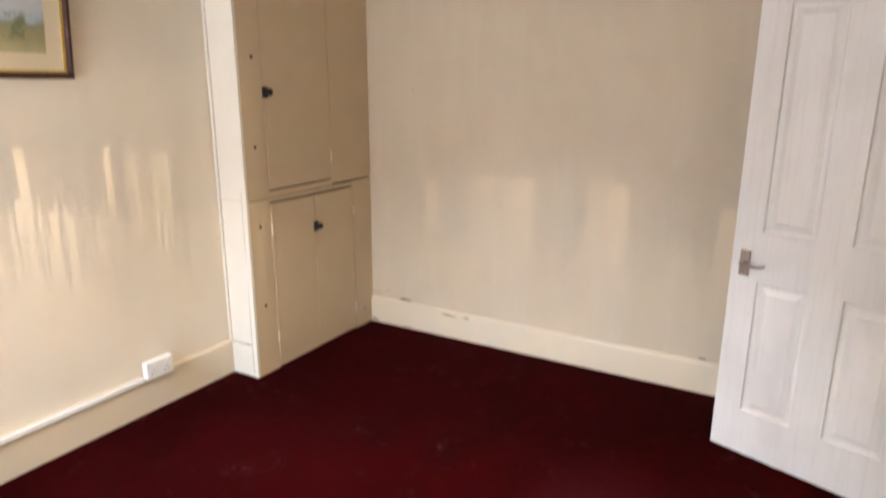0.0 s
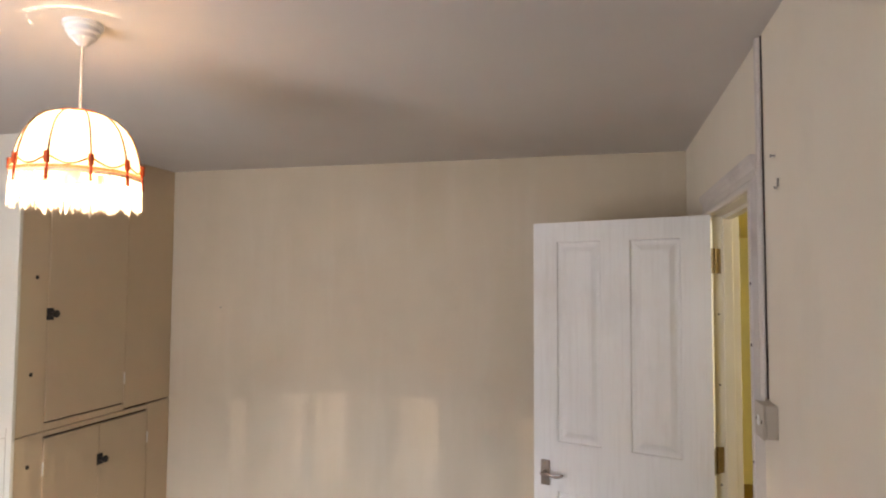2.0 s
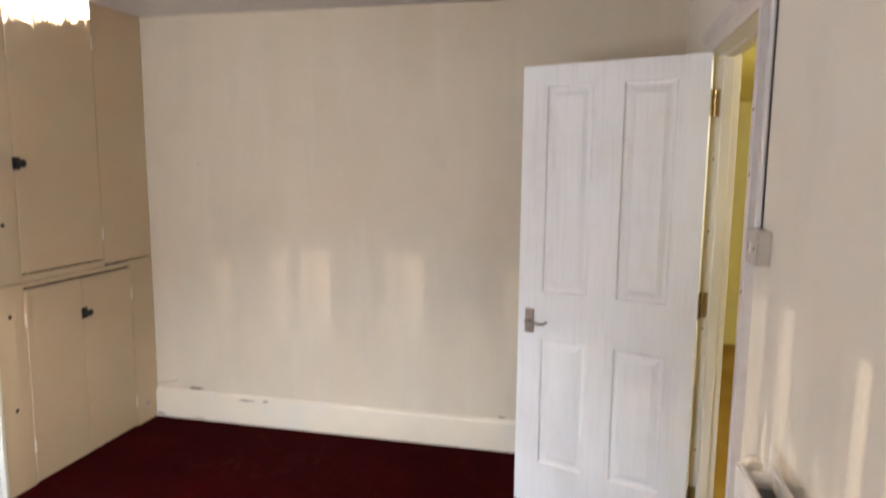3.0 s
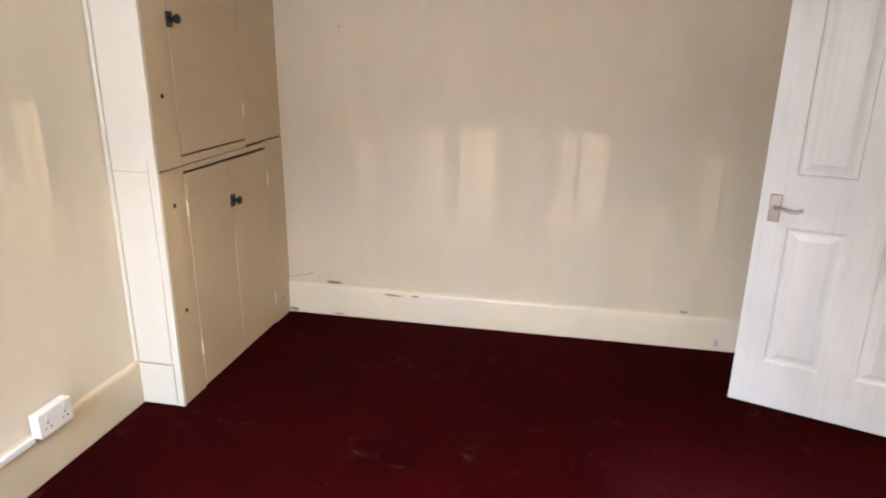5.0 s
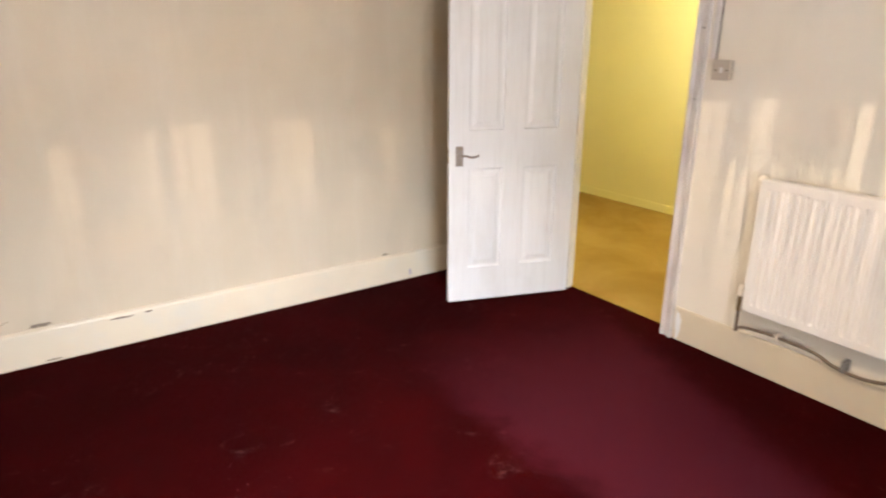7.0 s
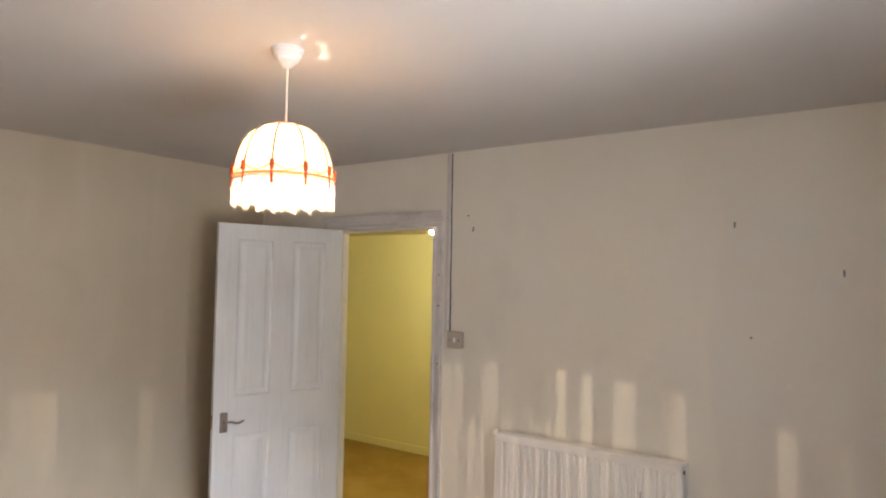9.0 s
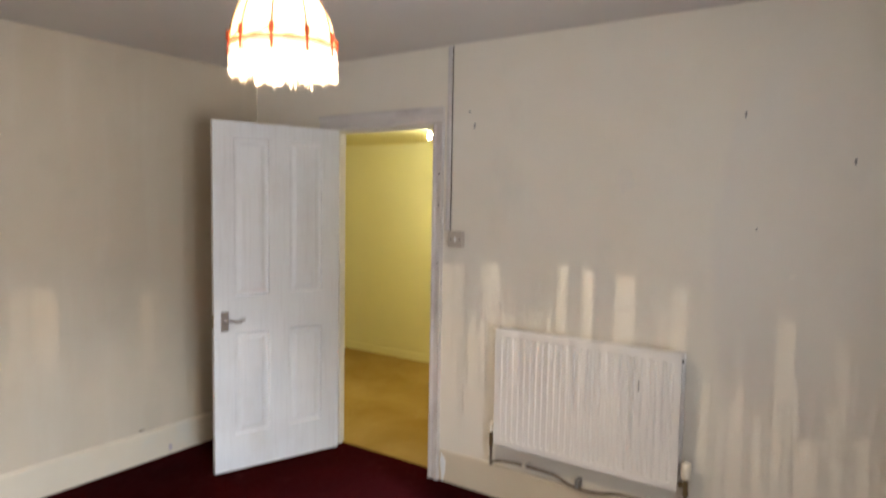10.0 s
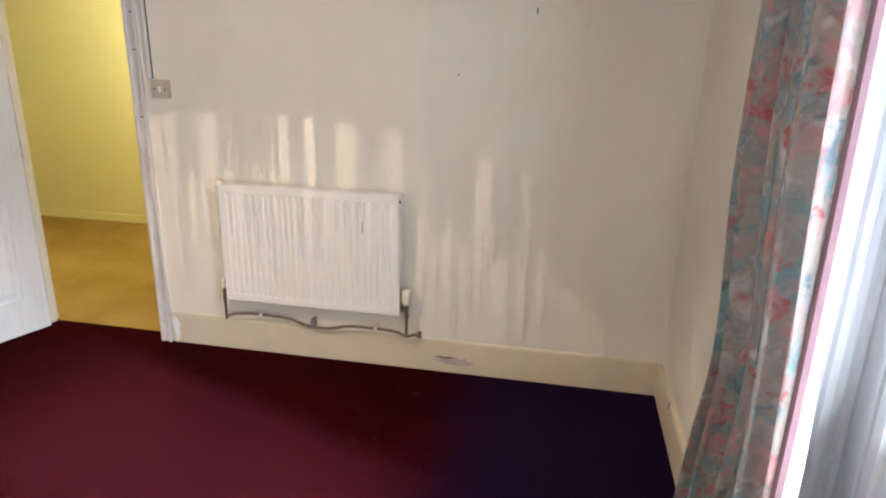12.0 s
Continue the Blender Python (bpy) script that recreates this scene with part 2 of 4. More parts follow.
def lamp_cloth(name, colour, through_amount=0.6):
    m, nt, p = nodes_of(name)
    nt.nodes.remove(p)
    d, t, x = nt.nodes.new("ShaderNodeBsdfDiffuse"), nt.nodes.new("ShaderNodeBsdfTranslucent"), nt.nodes.new("ShaderNodeMixShader")
    c = mix(nt, noise_node(nt, 90, 3, 0.6, (1, 1, 0.2)), colour, tuple(v * 0.82 for v in colour))
    for n in (d, t):
        nt.links.new(c, n.inputs["Color"])
    x.inputs["Fac"].default_value = through_amount
    nt.links.new(d.outputs[0], x.inputs[1])
    nt.links.new(t.outputs[0], x.inputs[2])
    nt.links.new(x.outputs[0], nt.nodes["Material Output"].inputs["Surface"])
    return m


def curtain_cloth(name):
    m, nt, p = nodes_of(name)
    p.inputs["Roughness"].default_value = 0.9
    co, mp, warp = nt.nodes.new("ShaderNodeTexCoord"), nt.nodes.new("ShaderNodeMapping"), nt.nodes.new("ShaderNodeTexNoise")
    warp.inputs["Scale"].default_value, warp.inputs["Detail"].default_value = 9, 3
    nt.links.new(co.outputs["UV"], mp.inputs["Vector"])
    nt.links.new(mp.outputs["Vector"], warp.inputs["Vector"])
    vec = mix(nt, 0.06, mp.outputs["Vector"], warp.outputs["Color"])

    def tex(scale, detail, off):
        n, s = nt.nodes.new("ShaderNodeTexNoise"), nt.nodes.new("ShaderNodeVectorMath")
        s.inputs[1].default_value = (off, off * 0.7, off * 1.3)
        nt.links.new(vec, s.inputs[0])
        nt.links.new(s.outputs[0], n.inputs["Vector"])
        n.inputs["Scale"].default_value, n.inputs["Detail"].default_value, n.inputs["Distortion"].default_value = scale, detail, 0.7
        return n.outputs["Fac"]
    c = mix(nt, span(nt, tex(7, 3, 0.0), 0.38, 0.64), (0.50, 0.46, 0.42), (0.40, 0.39, 0.37))
    c = mix(nt, span(nt, tex(6, 3, 3.7), 0.47, 0.62), c, (0.28, 0.45, 0.49))
    c = mix(nt, span(nt, tex(9, 3, 8.1), 0.54, 0.68), c, (0.20, 0.29, 0.34))
    c = mix(nt, span(nt, tex(13, 4, 12.9), 0.55, 0.68), c, (0.54, 0.17, 0.17))
    c = mix(nt, span(nt, tex(8, 4, 21.3), 0.50, 0.66), c, (0.64, 0.36, 0.36))
    c = mix(nt, span(nt, tex(10, 5, 31.3), 0.54, 0.70), c, (0.70, 0.68, 0.66))
    vein = calc(nt, "ABSOLUTE", calc(nt, "SUBTRACT", tex(12, 4, 41.7), 0.5))
    c = mix(nt, calc(nt, "MULTIPLY", span(nt, vein, 0.05, 0.0), 0.3), c, (0.66, 0.60, 0.57))
    nt.links.new(c, p.inputs["Base Color"])
    weave = noise_node(nt, 400, 2)
    bump(nt, p, weave, 0.2, 0.001)
    t, x = nt.nodes.new("ShaderNodeBsdfTranslucent"), nt.nodes.new("ShaderNodeMixShader")
    nt.links.new(c, t.inputs["Color"])
    x.inputs["Fac"].default_value = 0.48
    nt.links.new(p.outputs[0], x.inputs[1])
    nt.links.new(t.outputs[0], x.inputs[2])
    nt.links.new(x.outputs[0], nt.nodes["Material Output"].inputs["Surface"])
    return m


def watercolour(name, y0, y1, z0, z1):
    """A pale landscape: sky, blue hills, trees, a meadow."""
    m, nt, p = nodes_of(name)
    p.inputs["Roughness"].default_value = 0.7
    co, sep = nt.nodes.new("ShaderNodeTexCoord"), nt.nodes.new("ShaderNodeSeparateXYZ")
    nt.links.new(co.outputs["Object"], sep.inputs[0])
    h = calc(nt, "DIVIDE", calc(nt, "SUBTRACT", sep.outputs["Z"], z0), z1 - z0)
    wob = calc(nt, "ADD", h, calc(nt, "MULTIPLY", calc(nt, "SUBTRACT", noise_node(nt, 14, 5), 0.5), 0.35))
    c = ramp(nt, wob, [(0.0, (0.42, 0.36, 0.20)), (0.22, (0.30, 0.28, 0.13)), (0.38, (0.22, 0.24, 0.14)), (0.47, (0.36, 0.42, 0.46)), (0.62, (0.45, 0.49, 0.50)), (1.0, (0.52, 0.50, 0.46))])
    trees = calc(nt, "MULTIPLY", span(nt, noise_node(nt, 16, 5, 0.6), 0.5, 0.62), calc(nt, "MULTIPLY", span(nt, h, 0.62, 0.48), span(nt, h, 0.12, 0.28)))
    c = mix(nt, calc(nt, "MULTIPLY", trees, 0.8), c, (0.13, 0.14, 0.06))
    nt.links.new(c, p.inputs["Base Color"])
    return m


# one cream paint; the walls' uneven light is put into these tones, back darkest
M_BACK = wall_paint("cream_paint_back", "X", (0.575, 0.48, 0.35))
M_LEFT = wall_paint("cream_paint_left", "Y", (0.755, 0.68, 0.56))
M_RIGHT = wall_paint("cream_paint_right", "Y", (0.84, 0.775, 0.665), pale_from=-2.98)
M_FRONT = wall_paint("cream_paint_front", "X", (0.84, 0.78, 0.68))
M_CEIL = plain("ceiling_white", (0.68, 0.635, 0.595), 0.8, vary=0.06, scale=3, relief=0.1)
M_SKIRT = plain("cream_gloss", (0.66, 0.565, 0.425), 0.38, vary=0.08, scale=6, relief=0.1, grime=(0.60, 0.55, 0.46))
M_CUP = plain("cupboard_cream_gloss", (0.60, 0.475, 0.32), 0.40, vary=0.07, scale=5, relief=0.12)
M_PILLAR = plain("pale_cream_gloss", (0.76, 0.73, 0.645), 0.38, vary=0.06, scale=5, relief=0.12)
M_TRIM = plain("worn_white_gloss", (0.69, 0.645, 0.615), 0.35, vary=0.12, scale=9, relief=0.2, grime=(0.50, 0.44, 0.43))
M_JAMB = plain("cream_white_gloss", (0.76, 0.71, 0.62), 0.35, vary=0.08, scale=9, relief=0.15)
M_DOOR = grained_door("white_grained_door")
M_GAP = plain("dark_gap", (0.05, 0.032, 0.02), 0.9)
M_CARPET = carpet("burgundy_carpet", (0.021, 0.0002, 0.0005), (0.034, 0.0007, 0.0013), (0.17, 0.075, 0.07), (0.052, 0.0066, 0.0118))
M_HALLCARPET = carpet("gold_carpet", (0.38, 0.24, 0.06), (0.52, 0.35, 0.11), (0.55, 0.42, 0.22))
M_HALL = plain("yellow_emulsion", (0.80, 0.73, 0.36), 0.7, vary=0.06, scale=2.5, relief=0.15)
M_RAD = plain("radiator_white_enamel", (0.80, 0.77, 0.74), 0.35, vary=0.04, scale=8, relief=0.05)
M_FIN = plain("radiator_fin_grey", (0.22, 0.21, 0.20), 0.6)
M_PIPE = plain("tarnished_copper_pipe", (0.23, 0.18, 0.14), 0.45, 0.6, vary=0.4, scale=25)
M_BRASSDULL = plain("dull_brass", (0.32, 0.24, 0.13), 0.4, 0.9, vary=0.3)
M_STEEL = plain("satin_steel", (0.34, 0.28, 0.24), 0.36, 1.0, vary=0.2)
M_BLACK = plain("black_iron", (0.02, 0.018, 0.017), 0.45, 0.3, vary=0.3)
M_PLASTIC = plain("white_plastic", (0.82, 0.82, 0.82), 0.35, vary=0.03)
M_SWITCH = plain("aged_ivory_plastic", (0.50, 0.44, 0.37), 0.4, vary=0.06)
M_CREAMCAP = plain("cream_plastic", (0.76, 0.70, 0.60), 0.4, vary=0.05)
M_CHIP = plain("bare_filler", (0.22, 0.17, 0.13), 0.9, vary=0.35, scale=60)
M_CRACK = plain("hairline_crack", (0.50, 0.44, 0.35), 0.9, vary=0.3, scale=50)
M_CHIPPALE = plain("lilac_undercoat", (0.50, 0.42, 0.43), 0.9, vary=0.25, scale=40)
M_WOOD = plain("dark_mahogany", (0.055, 0.018, 0.012), 0.35, vary=0.4, scale=40)
M_GILT = plain("gilt_slip", (0.55, 0.40, 0.12), 0.35, 0.6, vary=0.2)
M_MOUNT = plain("cream_card_mount", (0.66, 0.57, 0.40), 0.9, vary=0.04)
M_UPVC = plain("white_upvc", (0.54, 0.57, 0.60), 0.3, vary=0.03)
M_GLASS = glass_material("window_glass")
M_CURTAIN = curtain_cloth("floral_curtain_cloth")
M_LINING = plain("mauve_curtain_edge", (0.20, 0.12, 0.14), 0.9)
M_SHADE = lamp_cloth("cream_shade_silk", (0.97, 0.72, 0.43), 0.088)
M_FRINGE = lamp_cloth("cream_fringe", (0.92, 0.80, 0.64), 0.09)
M_ORANGE = lamp_cloth("orange_braid", (0.62, 0.12, 0.05), 0.10)
M_SWAG = lamp_cloth("tan_scallop_cord", (0.70, 0.36, 0.17), 0.10)
M_WIRE = plain("shade_wire", (0.16, 0.10, 0.06), 0.6)
M_BULB = glow("lit_bulb", (1.0, 0.92, 0.82), BULB_STRENGTH)
M_HALLBULB = glow("lit_hall_bulb", (1.0, 0.90, 0.66), HALL_STRENGTH)
M_GROUND = plain("outside_paving", (0.25, 0.24, 0.22), 0.9)

# ------------------------------------------------------------ structure
bm = box(LEFT - 0.15, 0.085, FRONT - 0.15, 0.15, -0.12, 0.0)
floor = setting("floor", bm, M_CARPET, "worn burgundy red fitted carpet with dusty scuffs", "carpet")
setting("hall_floor", box(0.085, HALL_X, -3.2, 2.6, -0.12, 0.004), M_HALLCARPET, "gold yellow fitted carpet of the hall", "carpet")


def sagging_ceiling():
    """An old ceiling that hangs a few centimetres lower round the lamp than along the walls."""
    bm = bmesh.new()
    nx, ny = 34, 42
    xs, ys = [LEFT - 0.01 + (0.02 - LEFT) * k / nx for k in range(nx + 1)], [FRONT - 0.01 + (0.02 - FRONT) * k / ny for k in range(ny + 1)]

    def drop(x, y):
        side = min(1.0, max(0.0, min(x - LEFT, -x) / 1.25)), min(1.0, max(0.0, min(y - FRONT, -y) / 1.7))
        a, b = (v * v * (3 - 2 * v) for v in side)
        return SAG * a * b
    low = [[bm.verts.new((x, y, CEIL - drop(x, y))) for x in xs] for y in ys]
    top = [[bm.verts.new((x, y, CEIL + 0.12)) for x in xs] for y in ys]
    for j in range(ny):
        for i in range(nx):
            bm.faces.new((low[j][i], low[j][i + 1], low[j + 1][i + 1], low[j + 1][i]))
            bm.faces.new((top[j][i], top[j + 1][i], top[j + 1][i + 1], top[j][i + 1]))
    rim = [(0, i) for i in range(nx)] + [(j, nx) for j in range(ny)] + [(ny, i) for i in range(nx, 0, -1)] + [(j, 0) for j in range(ny, 0, -1)]
    for (j, i), (l, k) in zip(rim, rim[1:] + rim[:1]):
        bm.faces.new((low[j][i], low[l][k], top[l][k], top[j][i]))
    return bm


setting("ceiling", sagging_ceiling(), M_CEIL, "sagging painted off-white ceiling", "ceiling", True)
setting("hall_ceiling", box(0.087, HALL_X, -3.2, 2.6, HALL_CEIL, HALL_CEIL + 0.12), M_HALL, "low yellow painted hall ceiling", "ceiling")
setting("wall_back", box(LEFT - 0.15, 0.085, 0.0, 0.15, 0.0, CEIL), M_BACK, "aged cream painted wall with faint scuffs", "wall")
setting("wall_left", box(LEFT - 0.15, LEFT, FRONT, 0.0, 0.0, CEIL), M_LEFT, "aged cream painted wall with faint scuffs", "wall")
bm = box(0.0, 0.085, DOOR_A + 0.025, 0.0, 0.0, CEIL)
add_box(bm, 0.0, 0.085, FRONT, DOOR_B - 0.025, 0.0, CEIL)
add_box(bm, 0.0, 0.085, DOOR_B - 0.025, DOOR_A + 0.025, DOOR_TOP + 0.025, CEIL)
setting("wall_right", bm, M_RIGHT, "aged cream painted wall with a paler stretch", "wall")
bm = box(LEFT - 0.15, WIN_A, FRONT - 0.25, FRONT, 0.0, CEIL)
add_box(bm, WIN_B, 0.085, FRONT - 0.25, FRONT, 0.0, CEIL)
add_box(bm, WIN_A, WIN_B, FRONT - 0.25, FRONT, 0.0, WIN_LO)
add_box(bm, WIN_A, WIN_B, FRONT - 0.25, FRONT, WIN_HI, CEIL)
setting("wall_front", bm, M_FRONT, "cream painted outer wall with a window opening", "wall")
setting("hall_wall_far", box(HALL_X, HALL_X + 0.1, -3.2, 2.6, 0.0, HALL_CEIL + 0.1), M_HALL, "plain yellow painted hall wall", "wall")
setting("hall_wall_end", box(0.087, HALL_X, 2.6, 2.7, 0.0, HALL_CEIL + 0.1), M_HALL, "plain yellow painted hall wall", "wall")
setting("hall_wall_near_end", box(0.087, HALL_X, -3.3, -3.2, 0.0, HALL_CEIL + 0.1), M_HALL, "plain yellow painted hall wall", "wall")
bm = box(0.087, 0.104, -3.2, DOOR_B - 0.025, 0.0, HALL_CEIL)
add_box(bm, 0.087, 0.104, DOOR_A + 0.025, 2.6, 0.0, HALL_CEIL)
add_box(bm, 0.087, 0.104, DOOR_B - 0.025, DOOR_A + 0.025, DOOR_TOP + 0.025, HALL_CEIL)
setting("hall_wall_near", bm, M_HALL, "plain yellow painted hall wall", "wall")
setting("ground", box(-40, 40, -80, FRONT - 0.25, -0.4, -0.3), M_GROUND, "grey paving outside the window", "ground")

X, Y, Z = (1, 0, 0), (0, 1, 0), (0, 0, 1)
SKIRT = [(0, 0), (0.021, 0), (0.021, 0.158), (0.018, 0.169), (0.011, 0.175), (0, 0.176)]


def baseboard(axis, a, b, base, out, height, label="cream gloss painted skirting board with chipped edge"):
    prof = [(o, u * height / 0.176) for o, u in SKIRT]
    return setting("baseboard", moulding(prof, axis, a, b, base, out), M_SKIRT, label, "skirting board", True)


base_back = baseboard((1, 0, 0), FACE + 0.001, -0.003, (0, 0, 0), (0, -1, 0), 0.178)
base_left = baseboard((0, 1, 0), FRONT, CUP - 0.002, (LEFT, 0, 0), (1, 0, 0), 0.192)
SKIRT = [(o * 0.45, u) for o, u in SKIRT]
base_right = baseboard((0, 1, 0), FRONT + 0.022, DOOR_B - 0.075, (0, 0, 0), (-1, 0, 0), 0.178)
baseboard((0, 1, 0), DOOR_A + 0.12, -0.022, (0, 0, 0), (-1, 0, 0), 0.178)
SKIRT = [(o / 0.45, u) for o, u in SKIRT]
prof = [(o * 0.3, u * 0.42) for o, u in SKIRT]
setting("baseboard", moulding(prof, Y, -3.2, 2.6, (HALL_X, 0, 0.004), (-1, 0, 0)), M_HALL, "yellow painted skirting board of the hall", "skirting board", True)
base_front = baseboard((1, 0, 0), LEFT + 0.022, -0.010, (0, FRONT, 0), (0, 1, 0), 0.172)


def blotch(axis, at, w, h, out, material, parent, name, seed, label="", turn=0.0):
    """An irregular flake lying on an upright face; axis: the wall's long direction."""
    rnd = random.Random(seed)
    bm = bmesh.new()
    axis, at, out = Vector(axis), Vector(at), Vector(out)
    n = 18
    ring = []
    for k in range(n):
        a = 2 * math.pi * k / n
        r = 0.55 + 0.45 * rnd.random()
        u, v = w / 2 * r * math.cos(a), h / 2 * r * math.sin(a)
        u, v = u * math.cos(turn) - v * math.sin(turn), u * math.sin(turn) + v * math.cos(turn)
        ring.append((u, v))
    low = [bm.verts.new(at + axis * u + Vector((0, 0, v))) for u, v in ring]
    top = [bm.verts.new(at + axis * u * 0.96 + Vector((0, 0, v * 0.96)) + out * 0.0016) for u, v in ring]
    bm.faces.new(top)
    for k in range(n):
        bm.faces.new((low[k], low[(k + 1) % n], top[(k + 1) % n], top[k]))
    return part(name, bm, material, parent, label)


# ------------------------------------------------------------ door frame
door_frame = tagged(new("door_frame"), "worn white painted door frame with moulded architrave", "door frame", kind="structure")
ARCH = [(0, 0), (0.016, 0), (0.020, 0.006), (0.020, 0.018), (0.013, 0.026), (0.013, 0.050), (0.018, 0.058), (0.021, 0.068), (0.026, 0.074), (0.026, 0.090), (0, 0.090)]


def arch_profile(width):
    return [(o, u * width / 0.090) for o, u in ARCH]


part("architrave", moulding(arch_profile(0.085), Z, 0.0, DOOR_TOP, (0, DOOR_A + 0.022, 0), (-1, 0, 0), Y), M_TRIM, door_frame)
part("architrave", moulding(arch_profile(0.068), Z, 0.0, DOOR_TOP, (0, DOOR_B, 0), (-1, 0, 0), (0, -1, 0)), M_TRIM, door_frame)
part("architrave", moulding(arch_profile(0.090), Y, DOOR_B - 0.068, DOOR_A + 0.107, (0, 0, DOOR_TOP + 0.001), (-1, 0, 0), Z), M_TRIM, door_frame)
part("lining", box(-0.002, 0.106, DOOR_A, DOOR_A + 0.022, 0.0, DOOR_TOP, 0.002), M_JAMB, door_frame)
part("lining", box(-0.002, 0.106, DOOR_B - 0.022, DOOR_B - 0.001, 0.0, DOOR_TOP, 0.002), M_JAMB, door_frame)
part("lining", box(-0.002, 0.106, DOOR_B - 0.022, DOOR_A + 0.022, DOOR_TOP, DOOR_TOP + 0.022, 0.002), M_JAMB, door_frame)
part("door_stop", box(0.044, 0.080, DOOR_A - 0.014, DOOR_A, 0.0, DOOR_TOP - 0.014, 0.002), M_JAMB, door_frame)
part("door_stop", box(0.044, 0.080, DOOR_B, DOOR_B + 0.014, 0.0, DOOR_TOP - 0.014, 0.002), M_JAMB, door_frame)
part("door_stop", box(0.044, 0.080, DOOR_B, DOOR_A, DOOR_TOP - 0.014, DOOR_TOP, 0.002), M_JAMB, door_frame)
for z in (0.42, 0.93, 1.32, 1.60):
    part("nail_hole", rod((0.025, DOOR_A - 0.0015, z), (0.025, DOOR_A + 0.002, z), 0.004, 8), M_GAP, door_frame)
for z in (1.23, 1.55, 1.72):
    part("nail_hole", rod((-0.0275, DOOR_B - 0.05, z), (-0.02, DOOR_B - 0.05, z), 0.004, 8), M_GAP, door_frame)

# ------------------------------------------------------------ door leaf
# local: x from the hinge edge to the free edge, y = 0 on the seen face, depth towards +y
HINGE = Vector((-0.009, -0.768, 0.012))
turn = math.atan2(0.252, -0.726)
door = tagged(new("door_1"), "white four-panel door with embossed grain, standing open", "door", kind="structure")
door.matrix_world = Matrix.Translation(HINGE) @ Matrix.Rotation(turn, 4, "Z") @ Matrix.Diagonal((1, -1, 1, 1))
W, TH, HT = 0.764, 0.036, 1.981


def panelled_leaf():
    """Stiles and rails round four sunk panels with raised fields."""
    bm = bmesh.new()
    xs, zs = [(0.115, 0.322), (0.447, 0.650)], [(0.205, 0.792), (1.005, 1.893)]
    cols = [0.0, 0.115, 0.322, 0.447, 0.650, W]
    rows = [0.0, 0.205, 0.792, 1.005, 1.893, HT]
    for side, d in ((0.0, 1), (TH, -1)):
        for i in range(5):
            for j in range(5):
                x0, x1, z0, z1 = cols[i], cols[i + 1], rows[j], rows[j + 1]
                if (x0, x1) in xs and (z0, z1) in zs:
                    steps = [(0.0, 0.0), (0.004, 0.009), (0.014, 0.011), (0.024, 0.010), (0.046, 0.003)]
                    rings = [[bm.verts.new((x, side + d * dep, z)) for x, z in ((x0 + k, z0 + k), (x1 - k, z0 + k), (x1 - k, z1 - k), (x0 + k, z1 - k))] for k, dep in steps]
                    for a, b in zip(rings, rings[1:]):
                        for q in range(4):
                            bm.faces.new((a[q], a[(q + 1) % 4], b[(q + 1) % 4], b[q]))
                    bm.faces.new(rings[-1])
                else:
                    bm.faces.new([bm.verts.new((x, side, z)) for x, z in ((x0, z0), (x1, z0), (x1, z1), (x0, z1))])
    for a, b in (((0, 0), (W, 0)), ((W, 0), (W, HT)), ((W, HT), (0, HT)), ((0, HT), (0, 0))):
        bm.faces.new([bm.verts.new(v) for v in ((a[0], 0, a[1]), (b[0], 0, b[1]), (b[0], TH, b[1]), (a[0], TH, a[1]))])
    bmesh.ops.remove_doubles(bm, verts=bm.verts, dist=1e-5)
    return bm


part("leaf", panelled_leaf(), M_DOOR, door)
for face, s in ((0.0, -1), (TH, 1)):
    plate = part("handle_plate", box(0.685, 0.727, face + s * 0.010, face, 0.812, 0.922, 0.003), M_STEEL, door, "satin steel latch plate")
    part("lever", add_tube(rod((0.706, face + s * 0.008, 0.872), (0.706, face + s * 0.050, 0.872), 0.007),
                           smooth_path([(0.706, face + s * 0.046, 0.872), (0.680, face + s * 0.050, 0.875), (0.652, face + s * 0.050, 0.866), (0.625, face + s * 0.050, 0.868), (0.606, face + s * 0.050, 0.878)]), 0.0055), M_STEEL, plate, "curved satin steel lever", True)
    for z in (0.826, 0.908):
        part("screw", rod((0.706, face + s * 0.0095, z), (0.706, face + s * 0.012, z), 0.004, 10), M_BRASSDULL, plate)
part("latch", box(W - 0.001, W + 0.004, 0.010, 0.026, 0.83, 0.91, 0.001), M_BRASSDULL, door, "brass latch face")
for z in (0.20, 1.015, 1.80):
    hinge = part("hinge", rod((-0.008, TH + 0.002, z - 0.05), (-0.008, TH + 0.002, z + 0.05), 0.0065, 12), M_BRASSDULL, door, "dull brass butt hinge", True)
    part("hinge_leaf", box(-0.003, -0.0005, 0.004, TH, z - 0.05, z + 0.05), M_BRASSDULL, hinge)
    hl = part("hinge_plate", box(-0.001, 0.036, DOOR_A - 0.003, DOOR_A + 0.001, z - 0.038, z + 0.062), M_BRASSDULL, door_frame, "brass hinge plate let into the jamb")
    for dz in (-0.022, 0.008, 0.04):
        part("screw", rod((0.018, DOOR_A - 0.0045, z + dz + 0.004), (0.018, DOOR_A - 0.002, z + dz + 0.004), 0.0045, 8), M_GAP, hl)

